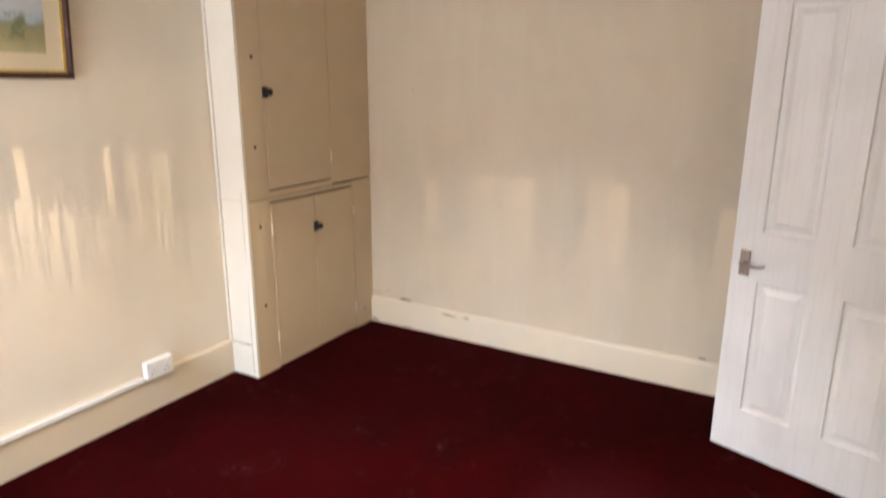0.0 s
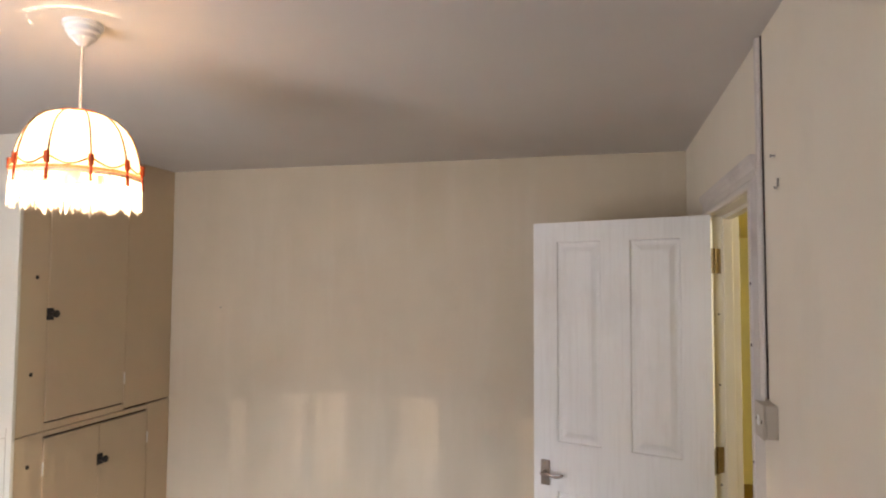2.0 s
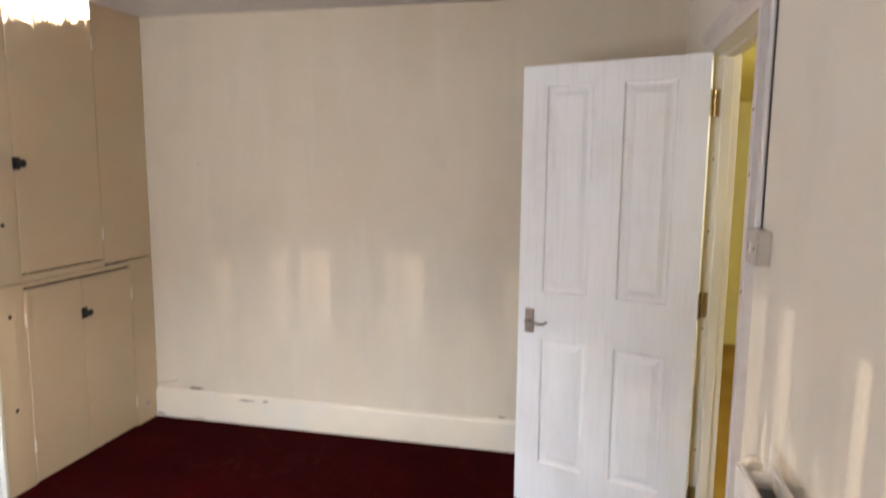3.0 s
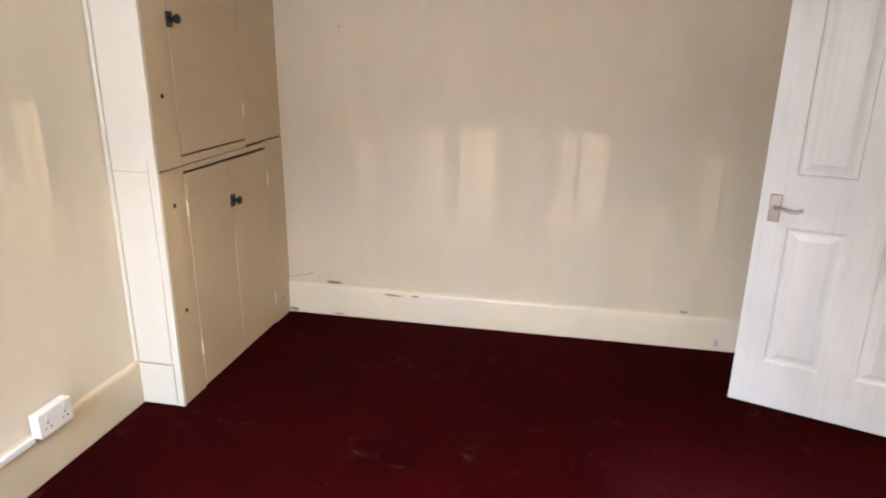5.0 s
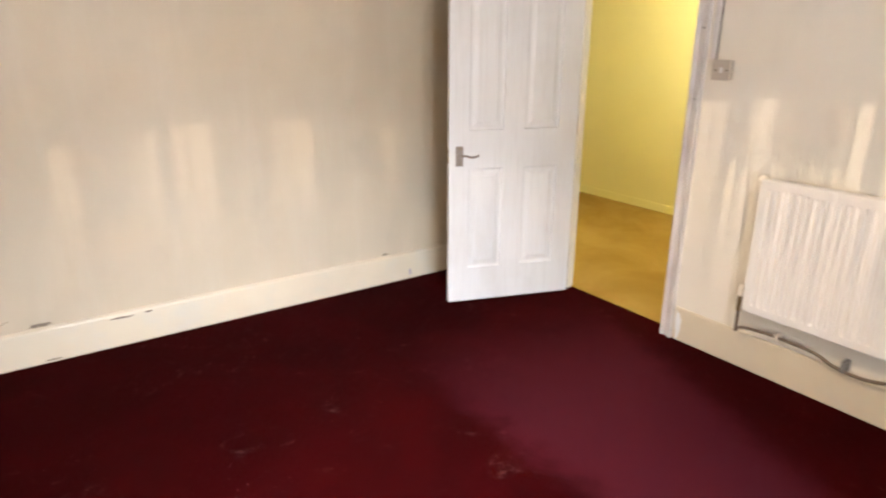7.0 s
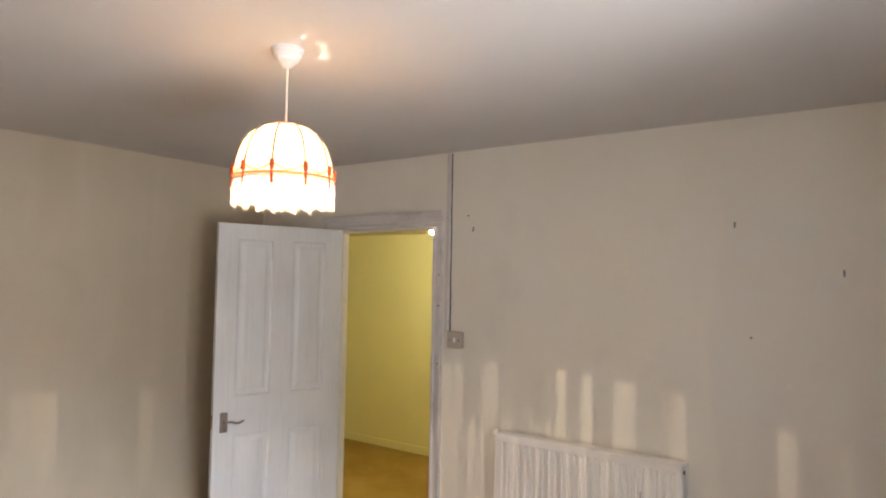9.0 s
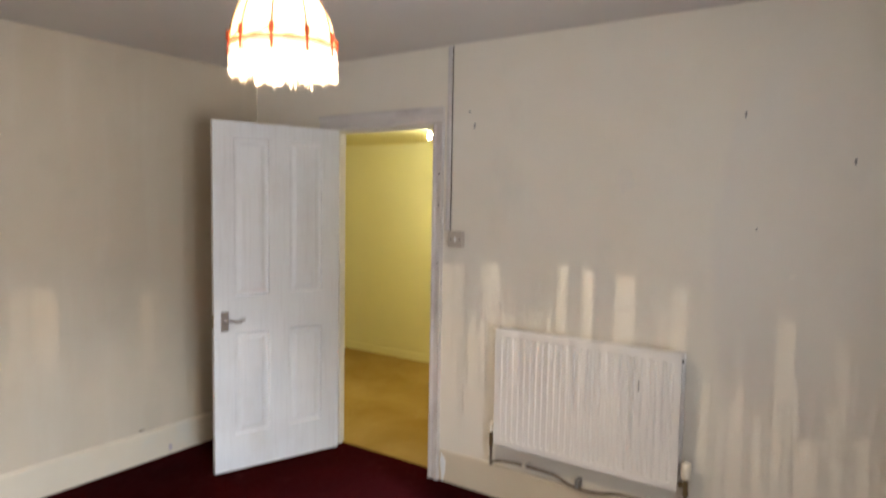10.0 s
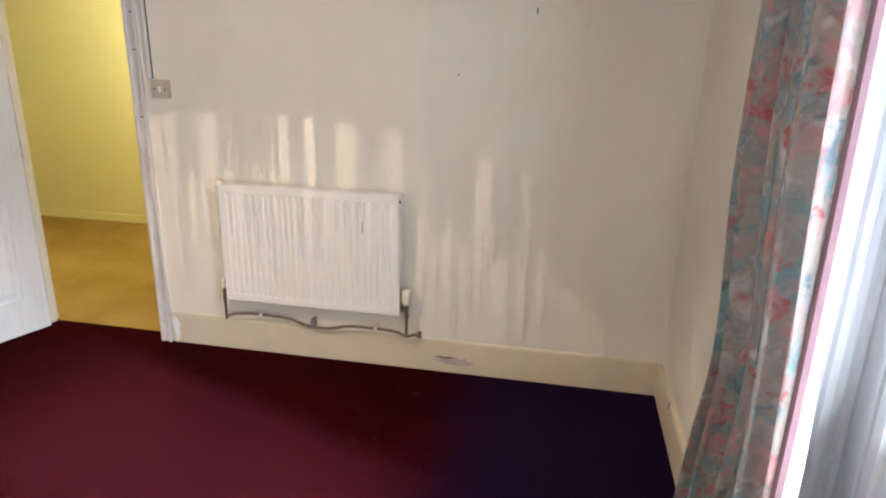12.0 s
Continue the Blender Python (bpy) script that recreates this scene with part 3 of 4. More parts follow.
# ------------------------------------------------------------ built-in cupboard
cup = thing("built_in_cupboard", "floor-to-ceiling cream painted built-in cupboard with black knobs", "cupboard")
FX = FACE + 0.0
part("carcass", box(LEFT + 0.002, FX - 0.016, CUP + 0.012, -0.002, 0.0, CEIL - 0.002), M_GAP, cup)
part("end_panel", box(LEFT + 0.001, FX - 0.028, CUP, CUP + 0.012, 0.192, CEIL - 0.002), M_PILLAR, cup, "pale cream painted end panel")
part("plinth", box(LEFT + 0.001, FX - 0.030, CUP - 0.006, CUP + 0.012, 0.0, 0.190, 0.003), M_PILLAR, cup, "pale cream plinth board")
part("edge_bead", box(FX - 0.028, FX + 0.002, CUP - 0.008, CUP + 0.012, 0.0, CEIL - 0.002, 0.003), M_PILLAR, cup, "pale cream edge bead")
part("scribe_strip", box(LEFT + 0.001, LEFT + 0.018, CUP - 0.010, CUP, 0.192, CEIL - 0.002, 0.003), M_PILLAR, cup, "pale cream cover strip")
# the crack beside the edge bead
part("crack", add_tube(bmesh.new(), [(FX - 0.0315 - 0.006 * abs(math.sin(z * 5.1)), CUP - 0.0005, z) for z in np.linspace(0.2, 1.05, 24)], 0.0013, 6), M_CRACK, cup)
part("crack", add_tube(bmesh.new(), [(LEFT + 0.002 + 0.0195 * k, CUP - 0.0062, 0.190 + 0.0025 * math.sin(k * 2.1)) for k in range(10)], 0.0018, 6), M_CHIP, cup)
part("crack", add_tube(bmesh.new(), [(LEFT + 0.0195 + 0.001 * math.sin(z * 9), CUP - 0.0005, z) for z in np.linspace(0.2, 2.38, 40)], 0.0009, 6), M_CRACK, cup)
part("crack", add_tube(bmesh.new(), [(LEFT + 0.02 + 0.0175 * k, CUP - 0.0005, 1.002 + 0.002 * math.sin(k * 1.7)) for k in range(11)], 0.0012, 6), M_CRACK, cup)
part("crack", add_tube(bmesh.new(), [(FX - 0.029, CUP - 0.0062, z) for z in np.linspace(0.01, 0.19, 6)], 0.0014, 6), M_CHIP, cup)
Y_SEAM, Y_L, Y_UR, Y_LR = -0.562, -0.915, -0.392, -0.196
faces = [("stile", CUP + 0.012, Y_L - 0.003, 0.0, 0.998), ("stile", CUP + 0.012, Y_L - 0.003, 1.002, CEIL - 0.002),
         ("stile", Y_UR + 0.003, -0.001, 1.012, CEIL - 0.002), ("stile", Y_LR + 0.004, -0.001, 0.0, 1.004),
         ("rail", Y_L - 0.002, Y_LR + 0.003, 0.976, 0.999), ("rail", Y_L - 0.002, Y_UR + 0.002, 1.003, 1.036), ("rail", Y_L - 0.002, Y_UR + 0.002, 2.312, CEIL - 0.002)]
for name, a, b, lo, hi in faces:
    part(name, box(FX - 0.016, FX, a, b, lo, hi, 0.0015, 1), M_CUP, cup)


def knob(parent, y, z):
    plate = part("latch_plate", box(FX - 0.004, FX + 0.005, y - 0.026, y + 0.014, z - 0.030, z + 0.028, 0.002), M_BLACK, parent, "black iron latch plate")
    m = Matrix.Translation((FX + 0.004, y, z)) @ Matrix.Rotation(radians(90), 4, "Y")
    part("knob", lathe([(0.0, 0.0), (0.009, 0.0), (0.008, 0.014), (0.012, 0.020), (0.0175, 0.024), (0.0185, 0.031), (0.014, 0.036), (0.0, 0.037)], 20, m=m), M_BLACK, plate, "round black knob", True)


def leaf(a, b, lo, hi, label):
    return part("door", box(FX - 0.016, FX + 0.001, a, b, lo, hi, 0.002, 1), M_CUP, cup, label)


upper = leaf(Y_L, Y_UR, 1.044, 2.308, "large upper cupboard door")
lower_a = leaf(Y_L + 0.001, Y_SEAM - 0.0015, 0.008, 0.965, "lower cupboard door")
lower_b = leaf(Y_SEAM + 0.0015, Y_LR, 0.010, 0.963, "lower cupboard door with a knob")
knob(upper, -0.900, 1.560)
knob(lower_b, Y_SEAM + 0.012, 0.779)
for parent, y, z in ((upper, Y_UR, 1.18), (upper, Y_UR, 2.19), (lower_a, Y_L, 0.823), (lower_a, Y_L, 0.194), (lower_b, Y_LR + 0.004, 0.81), (lower_b, Y_LR, 0.157)):
    part("hinge", box(FX - 0.002, FX + 0.006, y - 0.005, y + 0.004, z - 0.032, z + 0.032, 0.003), M_PILLAR, parent, "painted-over butt hinge")
for y, z in ((-0.985, 2.09), (-0.985, 1.735), (-1.0, 1.28), (-1.0, 0.854), (-1.0, 0.405)):
    part("screw", lathe([(0.0, 0.0026), (0.008, 0.0024), (0.0105, 0.0), (0.0105, -0.002)], 12, m=Matrix.Translation((FX, y, z)) @ Matrix.Rotation(radians(90), 4, "Y")), M_BLACK, cup, "dark screw head")

# ------------------------------------------------------------ pendant lamp
lamp = thing("pendant_lamp", "lit cream dome lampshade with orange braid and long fringe", "lamp")
L = (LAMP_X, LAMP_Y, 0.0)
part("ceiling_rose", lathe([(0.0, 0.001), (0.046, 0.001), (0.046, -0.010), (0.040, -0.013), (0.040, -0.024), (0.033, -0.029), (0.031, -0.038), (0.022, -0.044), (0.013, -0.055), (0.005, -0.059), (0.0, -0.059)], 28, (LAMP_X, LAMP_Y, CEIL - SAG)), M_PLASTIC, lamp, "white plastic ceiling rose", True)
part("cord", rod((LAMP_X, LAMP_Y, 2.11), (LAMP_X, LAMP_Y, 2.306), 0.0035, 10), M_CREAMCAP, lamp)
part("lamp_holder", lathe([(0.0, 2.150), (0.008, 2.147), (0.013, 2.135), (0.014, 2.090), (0.0, 2.087)], 20, L), M_PLASTIC, lamp, "white bulb holder", True)
glass = part("bulb", lathe([(0.0, 2.088), (0.011, 2.087), (0.012, 2.066), (0.024, 2.045), (0.028, 2.030), (0.024, 2.014), (0.013, 2.004), (0.0, 2.001)], 24, L), M_GLASS, lamp, "clear glass bulb", True)
glass.visible_shadow = False
part("filament", rod((BULB_X, BULB_Y, BULB_Z + 0.006), (BULB_X - 0.001, BULB_Y + 0.002, BULB_Z + 0.020), 0.0013, 8), M_BULB, glass, "glowing upright filament")
N = 10
DOME = [(0.044, 2.133), (0.060, 2.129), (0.081, 2.120), (0.100, 2.104), (0.115, 2.084), (0.126, 2.058), (0.134, 2.029), (0.139, 2.003), (0.141, 1.982)]


def dome_radius(z):
    for (r0, z0), (r1, z1) in zip(DOME, DOME[1:]):
        if z1 <= z <= z0:
            return r0 + (r1 - r0) * (z0 - z) / (z0 - z1)
    return DOME[-1][0] if z < DOME[-1][1] else DOME[0][0]


def gored_dome():
    """Cloth stretched between the wires, a little flat between them."""
    bm, seg = bmesh.new(), N * 8
    rings = []
    for r, z in DOME:
        ring = []
        for k in range(seg):
            a = 2 * math.pi * k / seg
            q = (k % 8) / 8 - 0.5
            rr = r * (1 - 0.022 * math.cos(math.pi * q) ** 2)
            ring.append(bm.verts.new((LAMP_X + rr * math.cos(a), LAMP_Y + rr * math.sin(a), z)))
        rings.append(ring)
    for a, b in zip(rings, rings[1:]):
        for k in range(seg):
            bm.faces.new((a[k], a[(k + 1) % seg], b[(k + 1) % seg], b[k]))
    return bm


shade = part("shade", gored_dome(), M_SHADE, lamp, "cream silk dome shade", True)
for k in range(N):
    a = 2 * math.pi * k / N
    c, s = math.cos(a), math.sin(a)
    part("rib", add_tube(bmesh.new(), [(LAMP_X + (r + 0.0025) * c, LAMP_Y + (r + 0.0025) * s, z) for r, z in DOME], 0.0026, 6), M_WIRE, shade)
    part("tassel", add_tube(add_rod(bmesh.new(), (LAMP_X + 0.144 * c, LAMP_Y + 0.144 * s, 1.990), (LAMP_X + 0.145 * c, LAMP_Y + 0.145 * s, 1.948), 0.0025, 8, 0.0045),
                            [(LAMP_X + 0.144 * c, LAMP_Y + 0.144 * s, z) for z in (2.012, 1.998, 1.986)], 0.0062, 8), M_ORANGE, shade, "orange tassel")
    swag = []
    for q in range(13):
        b = a + 2 * math.pi / N * q / 12
        z = 2.006 - 0.020 * math.sin(math.pi * q / 12)
        r = dome_radius(z) + 0.0015
        swag.append((LAMP_X + r * math.cos(b), LAMP_Y + r * math.sin(b), z))
    part("swag", add_tube(bmesh.new(), swag, 0.0024, 6), M_SWAG, shade)
# unseen disc and rings, added to thin the light falling on the ceiling
part("carrier", lathe([(0.013, 2.112), (0.0290, 2.112), (0.0290, 2.115), (0.013, 2.115), (0.013, 2.112)], 32, L), M_WIRE, shade)
for k in range(3):
    r = 0.0363 + 0.0024 * k
    part("dimming_ring", lathe([(r, 2.1330), (r + 0.0019, 2.1330), (r + 0.0019, 2.1340), (r, 2.1340), (r, 2.1330)], 40, L), M_FRINGE, shade, "cream ring added in the top opening to dim the light")
part("top_ring", lathe([(0.0435, 2.131), (0.048, 2.131), (0.049, 2.136), (0.0435, 2.137), (0.0435, 2.131)], 40, L), M_ORANGE, shade, "orange top braid", True)
for k in range(3):
    a = 2 * math.pi * k / 3 + 0.4
    part("spoke", rod((LAMP_X + 0.017 * math.cos(a), LAMP_Y + 0.017 * math.sin(a), 2.110), (LAMP_X + 0.044 * math.cos(a), LAMP_Y + 0.044 * math.sin(a), 2.133), 0.0016, 6), M_WIRE, shade)
part("braid", lathe([(0.1415, 1.983), (0.1430, 1.983), (0.1438, 1.979), (0.1430, 1.975), (0.1415, 1.975)], 80, L), M_ORANGE, shade, "orange braid band", True)
part("fringe_heading", lathe([(0.1408, 1.975), (0.1426, 1.975), (0.1428, 1.967), (0.1410, 1.967), (0.1408, 1.975)], 80, L), M_FRINGE, shade, "cream woven heading of the fringe", True)
# the worn fringe has partings, by bearing and half width in degrees and how far they stand open
PARTINGS = ((-169.3, 1.2, 0.6), (-43.5, 0.9, 0.5), (-37.4, 1.1, 0.55), (-33.6, 1.1, 0.45), (-22.1, 1.7, 0.42), (-15.3, 1.4, 0.58), (-9.3, 1.3, 0.58), (-4.8, 1.1, 0.50), (8.7, 1.7, 0.40), (16.1, 2.2, 0.42),
            (66.3, 1.8, 0.6), (72.0, 1.7, 0.6), (80.5, 1.9, 0.85), (84.7, 1.5, 0.85), (96.2, 2.5, 0.85), (102.9, 1.8, 0.85), (110.6, 1.9, 0.7), (155.5, 1.6, 0.9), (160.4, 1.0, 0.6), (164.8, 1.3, 0.9), (177.8, 1.2, 0.6))
fringe, rnd = bmesh.new(), random.Random(5)


def strand(a, z0, z1, r0, r1, stray=0.010):
    """One cord from the braid down, thinning a little and hanging slightly askew."""
    r, b = 0.1418 + rnd.random() * 0.002, a + (rnd.random() - 0.5) * stray
    add_rod(fringe, (LAMP_X + r * math.cos(a), LAMP_Y + r * math.sin(a), z0), (LAMP_X + (r + 0.002) * math.cos(b), LAMP_Y + (r + 0.002) * math.sin(b), z1), r0, 4, r1, caps=False)


a, wear = 0.0, 1.0
while a < 2 * math.pi:
    deg = math.degrees(a)
    gap = max([p for m, h, p in PARTINGS if abs((deg - m + 180) % 360 - 180) < h] + [0.10])
    foot = 1.896 + 0.015 * rnd.random() + 0.006 * math.sin(a * 17) + 0.004 * math.sin(a * 41)
    knot = 1.930 + 0.014 * rnd.random()
    if rnd.random() < 0.6:
        wear = rnd.choice((0.15, 0.5, 1.1, 1.5))
    stout = 0.00080 * max(0.10, 1.0 - gap * wear)
    strand(a, 1.968, knot, stout, stout * 0.9, 0.003)      # the whipped heading of a cord
    if rnd.random() < 0.70:
        strand(a, knot, foot, 0.0004, 0.0003)
    a += 0.0100 + 0.001 * rnd.random()
tagged(part("fringe", fringe, M_FRINGE, shade, "long cream cord fringe"), kind="stuff")

# ------------------------------------------------------------ radiator
rad = thing("radiator", "white enamelled panel radiator with vertical flutes on wall brackets", "radiator")
RA, RB, RLO, RHI, RX = -2.864, -1.950, 0.333, 0.930, -0.108


def fluted_panel():
    """Front sheet with pressed flutes between flat borders; returns its edges to the back."""
    bm = bmesh.new()
    n, m = 27, 8
    pitch = (RB - RA - 0.05) / n
    ys = [(RA, 0.0), (RA + 0.02, 0.0)]
    for k in range(n):
        y = RA + 0.025 + k * pitch
        ys += [(y + pitch * 0.12, 0.0), (y + pitch * 0.24, 0.005), (y + pitch * 0.40, 0.006), (y + pitch * 0.56, 0.005), (y + pitch * 0.68, 0.0)]
    ys += [(RB - 0.02, 0.0), (RB, 0.0)]
    zs = [(RLO, 0.0), (RLO + 0.028, 0.0), (RLO + 0.040, 1.0), (RHI - 0.045, 1.0), (RHI - 0.033, 0.0), (RHI, 0.0)]
    grid = [[bm.verts.new((RX + d * f, y, z)) for y, d in ys] for z, f in zs]
    for a, b in zip(grid, grid[1:]):
        for k in range(len(ys) - 1):
            bm.faces.new((a[k], a[k + 1], b[k + 1], b[k]))
    back = [bm.verts.new((RX + 0.016, y, z)) for y, z in ((RA, RLO), (RB, RLO), (RB, RHI), (RA, RHI))]
    bm.faces.new(back)
    front = [grid[0][0], grid[0][-1], grid[-1][-1], grid[-1][0]]
    bm.faces.new((*grid[0], back[1], back[0]))
    bm.faces.new((*grid[-1], back[2], back[3]))
    bm.faces.new((*[g[0] for g in grid], back[3], back[0]))
    bm.faces.new((*[g[-1] for g in grid], back[2], back[1]))
    return bm


part("panel", fluted_panel(), M_RAD, rad, "fluted white front panel")
fin = mesh_of("convector_fin", box(RX + 0.017, RX + 0.065, -0.0012, 0.0013, RLO + 0.03, RHI - 0.03), M_FIN)
for k in range(60):
    ob = new("convector_fin", fin)
    ob.parent, ob.location = rad, (0, RA + 0.03 + k * (RB - RA - 0.06) / 60, 0)
part("rear_panel", box(RX + 0.066, RX + 0.080, RA, RB, RLO, RHI, 0.004), M_RAD, rad)
part("header_tube", rod((RX + 0.012, RB - 0.020, RHI - 0.022), (RX + 0.070, RB - 0.020, RHI - 0.022), 0.016, 16), M_RAD, rad, "", True)
part("air_vent", lathe([(0.0, 0.0), (0.016, 0.0), (0.021, 0.006), (0.021, 0.022), (0.014, 0.030), (0.0, 0.031)], 20, m=Matrix.Translation((RX + 0.036, RB - 0.002, RHI - 0.008)) @ Matrix.Rotation(radians(-90), 4, "X")), M_CREAMCAP, rad, "round cream vent plug", True)
for y in (RA + 0.16, RB - 0.16):
    part("bracket", box(RX + 0.081, -0.001, y - 0.02, y + 0.02, RLO + 0.03, RHI - 0.05, 0.002), M_RAD, rad)
part("seam", box(RX + 0.004, RX + 0.012, RA + 0.004, RB - 0.004, RHI, RHI + 0.006, 0.002), M_RAD, rad)
part("seam", box(RX + 0.004, RX + 0.012, RA + 0.004, RB - 0.004, RLO - 0.006, RLO, 0.002), M_RAD, rad)
part("bleed_valve", rod((RX + 0.010, RA - 0.004, RHI - 0.028), (RX + 0.010, RA + 0.012, RHI - 0.028), 0.008, 12), M_GAP, rad, "dark bleed plug")
part("scratch", box(RX - 0.0008, RX + 0.001, RA + 0.178, RA + 0.183, 0.742, 0.790, 0.0004, 1), M_FIN, rad, "grey scratch")
VX = RX + 0.030
for y, big in ((RA - 0.030, True), (RB + 0.028, False)):
    z = RLO + 0.022
    s = -1 if big else 1
    valve = part("valve", add_rod(rod((VX, y, z - 0.028), (VX, y, z + 0.030), 0.0105, 16), (VX, y, z), (VX, y - s * 0.030, z), 0.010, 16), M_BRASSDULL, rad, "dull brass radiator valve", True)
    part("nut", rod((VX, y, z - 0.044), (VX, y, z - 0.028), 0.0135, 6), M_BRASSDULL, valve)
    part("nut", rod((VX, y - s * 0.012, z), (VX, y - s * 0.026, z), 0.0145, 6), M_BRASSDULL, valve)
    if big:
        prof = [(0.0, 0.105), (0.016, 0.104), (0.021, 0.098), (0.0225, 0.085), (0.0225, 0.060), (0.019, 0.056), (0.021, 0.052), (0.021, 0.038), (0.016, 0.028), (0.0, 0.028)]
    else:
        prof = [(0.0, 0.078), (0.010, 0.077), (0.0125, 0.072), (0.0135, 0.035), (0.0135, 0.028), (0.0, 0.028)]
    part("valve_cap", lathe(prof, 24, (VX, y, z)), M_CREAMCAP, valve, "cream plastic valve cap", True)
    part("tail_pipe", rod((VX, y, 0.205), (VX, y, z - 0.030), 0.0075, 14), M_PIPE, rad, "dark tarnished tail pipe", True)
run = smooth_path([(VX, RB + 0.028, 0.212), (-0.060, -1.945, 0.226), (-0.046, -2.05, 0.232), (-0.044, -2.17, 0.230), (-0.044, -2.27, 0.224), (-0.044, -2.345, 0.199), (-0.044, -2.43, 0.191), (-0.044, -2.50, 0.197),
                   (-0.044, -2.58, 0.216), (-0.044, -2.70, 0.219), (-0.050, -2.82, 0.218), (VX, RA - 0.030, 0.212), (-0.052, -2.925, 0.210), (-0.036, -2.952, 0.205)], 6)
part("pipe_run", add_tube(bmesh.new(), run, 0.0075, 12), M_PIPE, rad, "tarnished copper pipe with a dip", True)
part("end_cap", rod((-0.036, -2.952, 0.190), (-0.036, -2.952, 0.222), 0.011, 14), M_PIPE, rad)
for y, z, mat in ((-2.10, 0.232, M_CREAMCAP), (-2.385, 0.200, M_FIN), (-2.725, 0.219, M_CREAMCAP)):
    part("pipe_clip", box(-0.056, -0.001, y - 0.009, y + 0.009, z - 0.012, z + (0.036 if mat == M_FIN else 0.012), 0.003), mat, rad)

# ------------------------------------------------------------ switch, conduit, hooks
switch = thing("light_switch", "aged ivory surface-mounted light switch box", "switch")
part("back_box", box(-0.030, -0.0005, -1.686, -1.601, 1.326, 1.411, 0.003), M_SWITCH, switch)
part("plate", box(-0.037, -0.0305, -1.688, -1.599, 1.324, 1.413, 0.0025), M_SWITCH, switch)
part("rocker", box(-0.041, -0.0375, -1.653, -1.640, 1.356, 1.381, 0.001), M_PLASTIC, switch)
for y in (-1.675, -1.618):
    part("screw", rod((-0.0385, y, 1.368), (-0.0372, y, 1.368), 0.004, 10), M_GAP, switch)
conduit = thing("cable_conduit", "painted cable trunking from ceiling to light switch", "trunking")
part("cover", box(-0.016, -0.0005, -1.590, -1.565, 1.413, CEIL - 0.006, 0.007, 3), M_TRIM, conduit)
# a thin dark strip that stands for the shadow along the cover
part("shadow_strip", box(-0.0035, -0.0008, -1.5948, -1.5902, 1.413, CEIL - 0.006), M_GAP, conduit)
for y, z in ((-1.735, 1.972), (-3.048, 1.950), (-3.441, 1.748)):
    hook = thing("wall_hook", "small tarnished metal picture hook on the wall", "hook", "picture hooks")
    part("plate", box(-0.004, -0.0005, y - 0.004, y + 0.004, z - 0.010, z + 0.012, 0.001), M_FIN, hook)
    part("hook", add_tube(bmesh.new(), smooth_path([(-0.003, y, z), (-0.004, y, z - 0.010), (-0.008, y, z - 0.015), (-0.011, y, z - 0.009)], 4), 0.0016, 8), M_FIN, hook)
for p, d in (((0, -3.111, 1.478), (-1, 0, 0)), ((-2.671, 0, 1.564), (0, -1, 0)), ((0, -1.707, 2.045), (-1, 0, 0))):
    a, d = Vector(p), Vector(d)
    nail = tagged(new("nail", mesh_of("nail", add_rod(rod(a - d * 0.003, a + d * 0.010, 0.0022, 8), a + d * 0.010, a + d * 0.012, 0.0045, 10), M_FIN)), "short dark nail standing out of the wall", "nail", "nails")

# ------------------------------------------------------------ socket and trunking
sock = thing("wall_socket", "white surface-mounted double socket on the skirting", "socket")
SX = LEFT + 0.021
part("back_box", box(LEFT + 0.0215, LEFT + 0.052, -1.657, -1.511, 0.188, 0.274, 0.003), M_PLASTIC, sock)
part("plate", box(LEFT + 0.0525, LEFT + 0.060, -1.658, -1.510, 0.187, 0.275, 0.003), M_PLASTIC, sock)
for y in (-1.622, -1.546):
    part("rocker", box(LEFT + 0.0605, LEFT + 0.064, y - 0.008, y + 0.008, 0.244, 0.264, 0.001), M_PLASTIC, sock)
    for dy, dz in ((0, 0.018), (-0.011, -0.002), (0.011, -0.002)):
        part("pin_hole", box(LEFT + 0.0603, LEFT + 0.0612, y + dy - 0.0025, y + dy + 0.0025, 0.212 + dz, 0.219 + dz), M_GAP, sock)
trunk = thing("cable_trunking", "white plastic cable trunking above the skirting board", "trunking")
part("cover", box(LEFT + 0.0215, LEFT + 0.037, FRONT + 0.03, -1.660, 0.174, 0.198, 0.003), M_PLASTIC, trunk)

# ------------------------------------------------------------ picture
PY0, PY1, PZ0, PZ1 = -2.395, -1.800, 1.620, 2.072
pic = thing("framed_picture", "landscape watercolour in a dark wooden frame with gilt slip", "picture")
FRAMEP = [(0.004, 0), (0.022, 0), (0.026, 0.004), (0.026, 0.014), (0.018, 0.024), (0.004, 0.024)]
part("frame_side", moulding(FRAMEP, Y, PY0, PY1, (LEFT, 0, PZ0), X, Z), M_WOOD, pic)
part("frame_side", moulding(FRAMEP, Y, PY0, PY1, (LEFT, 0, PZ1), X, (0, 0, -1)), M_WOOD, pic)
part("frame_side", moulding(FRAMEP, Z, PZ0 + 0.024, PZ1 - 0.024, (LEFT, PY0, 0), X, Y), M_WOOD, pic)
part("frame_side", moulding(FRAMEP, Z, PZ0 + 0.024, PZ1 - 0.024, (LEFT, PY1, 0), X, (0, -1, 0)), M_WOOD, pic)
bm = bmesh.new()
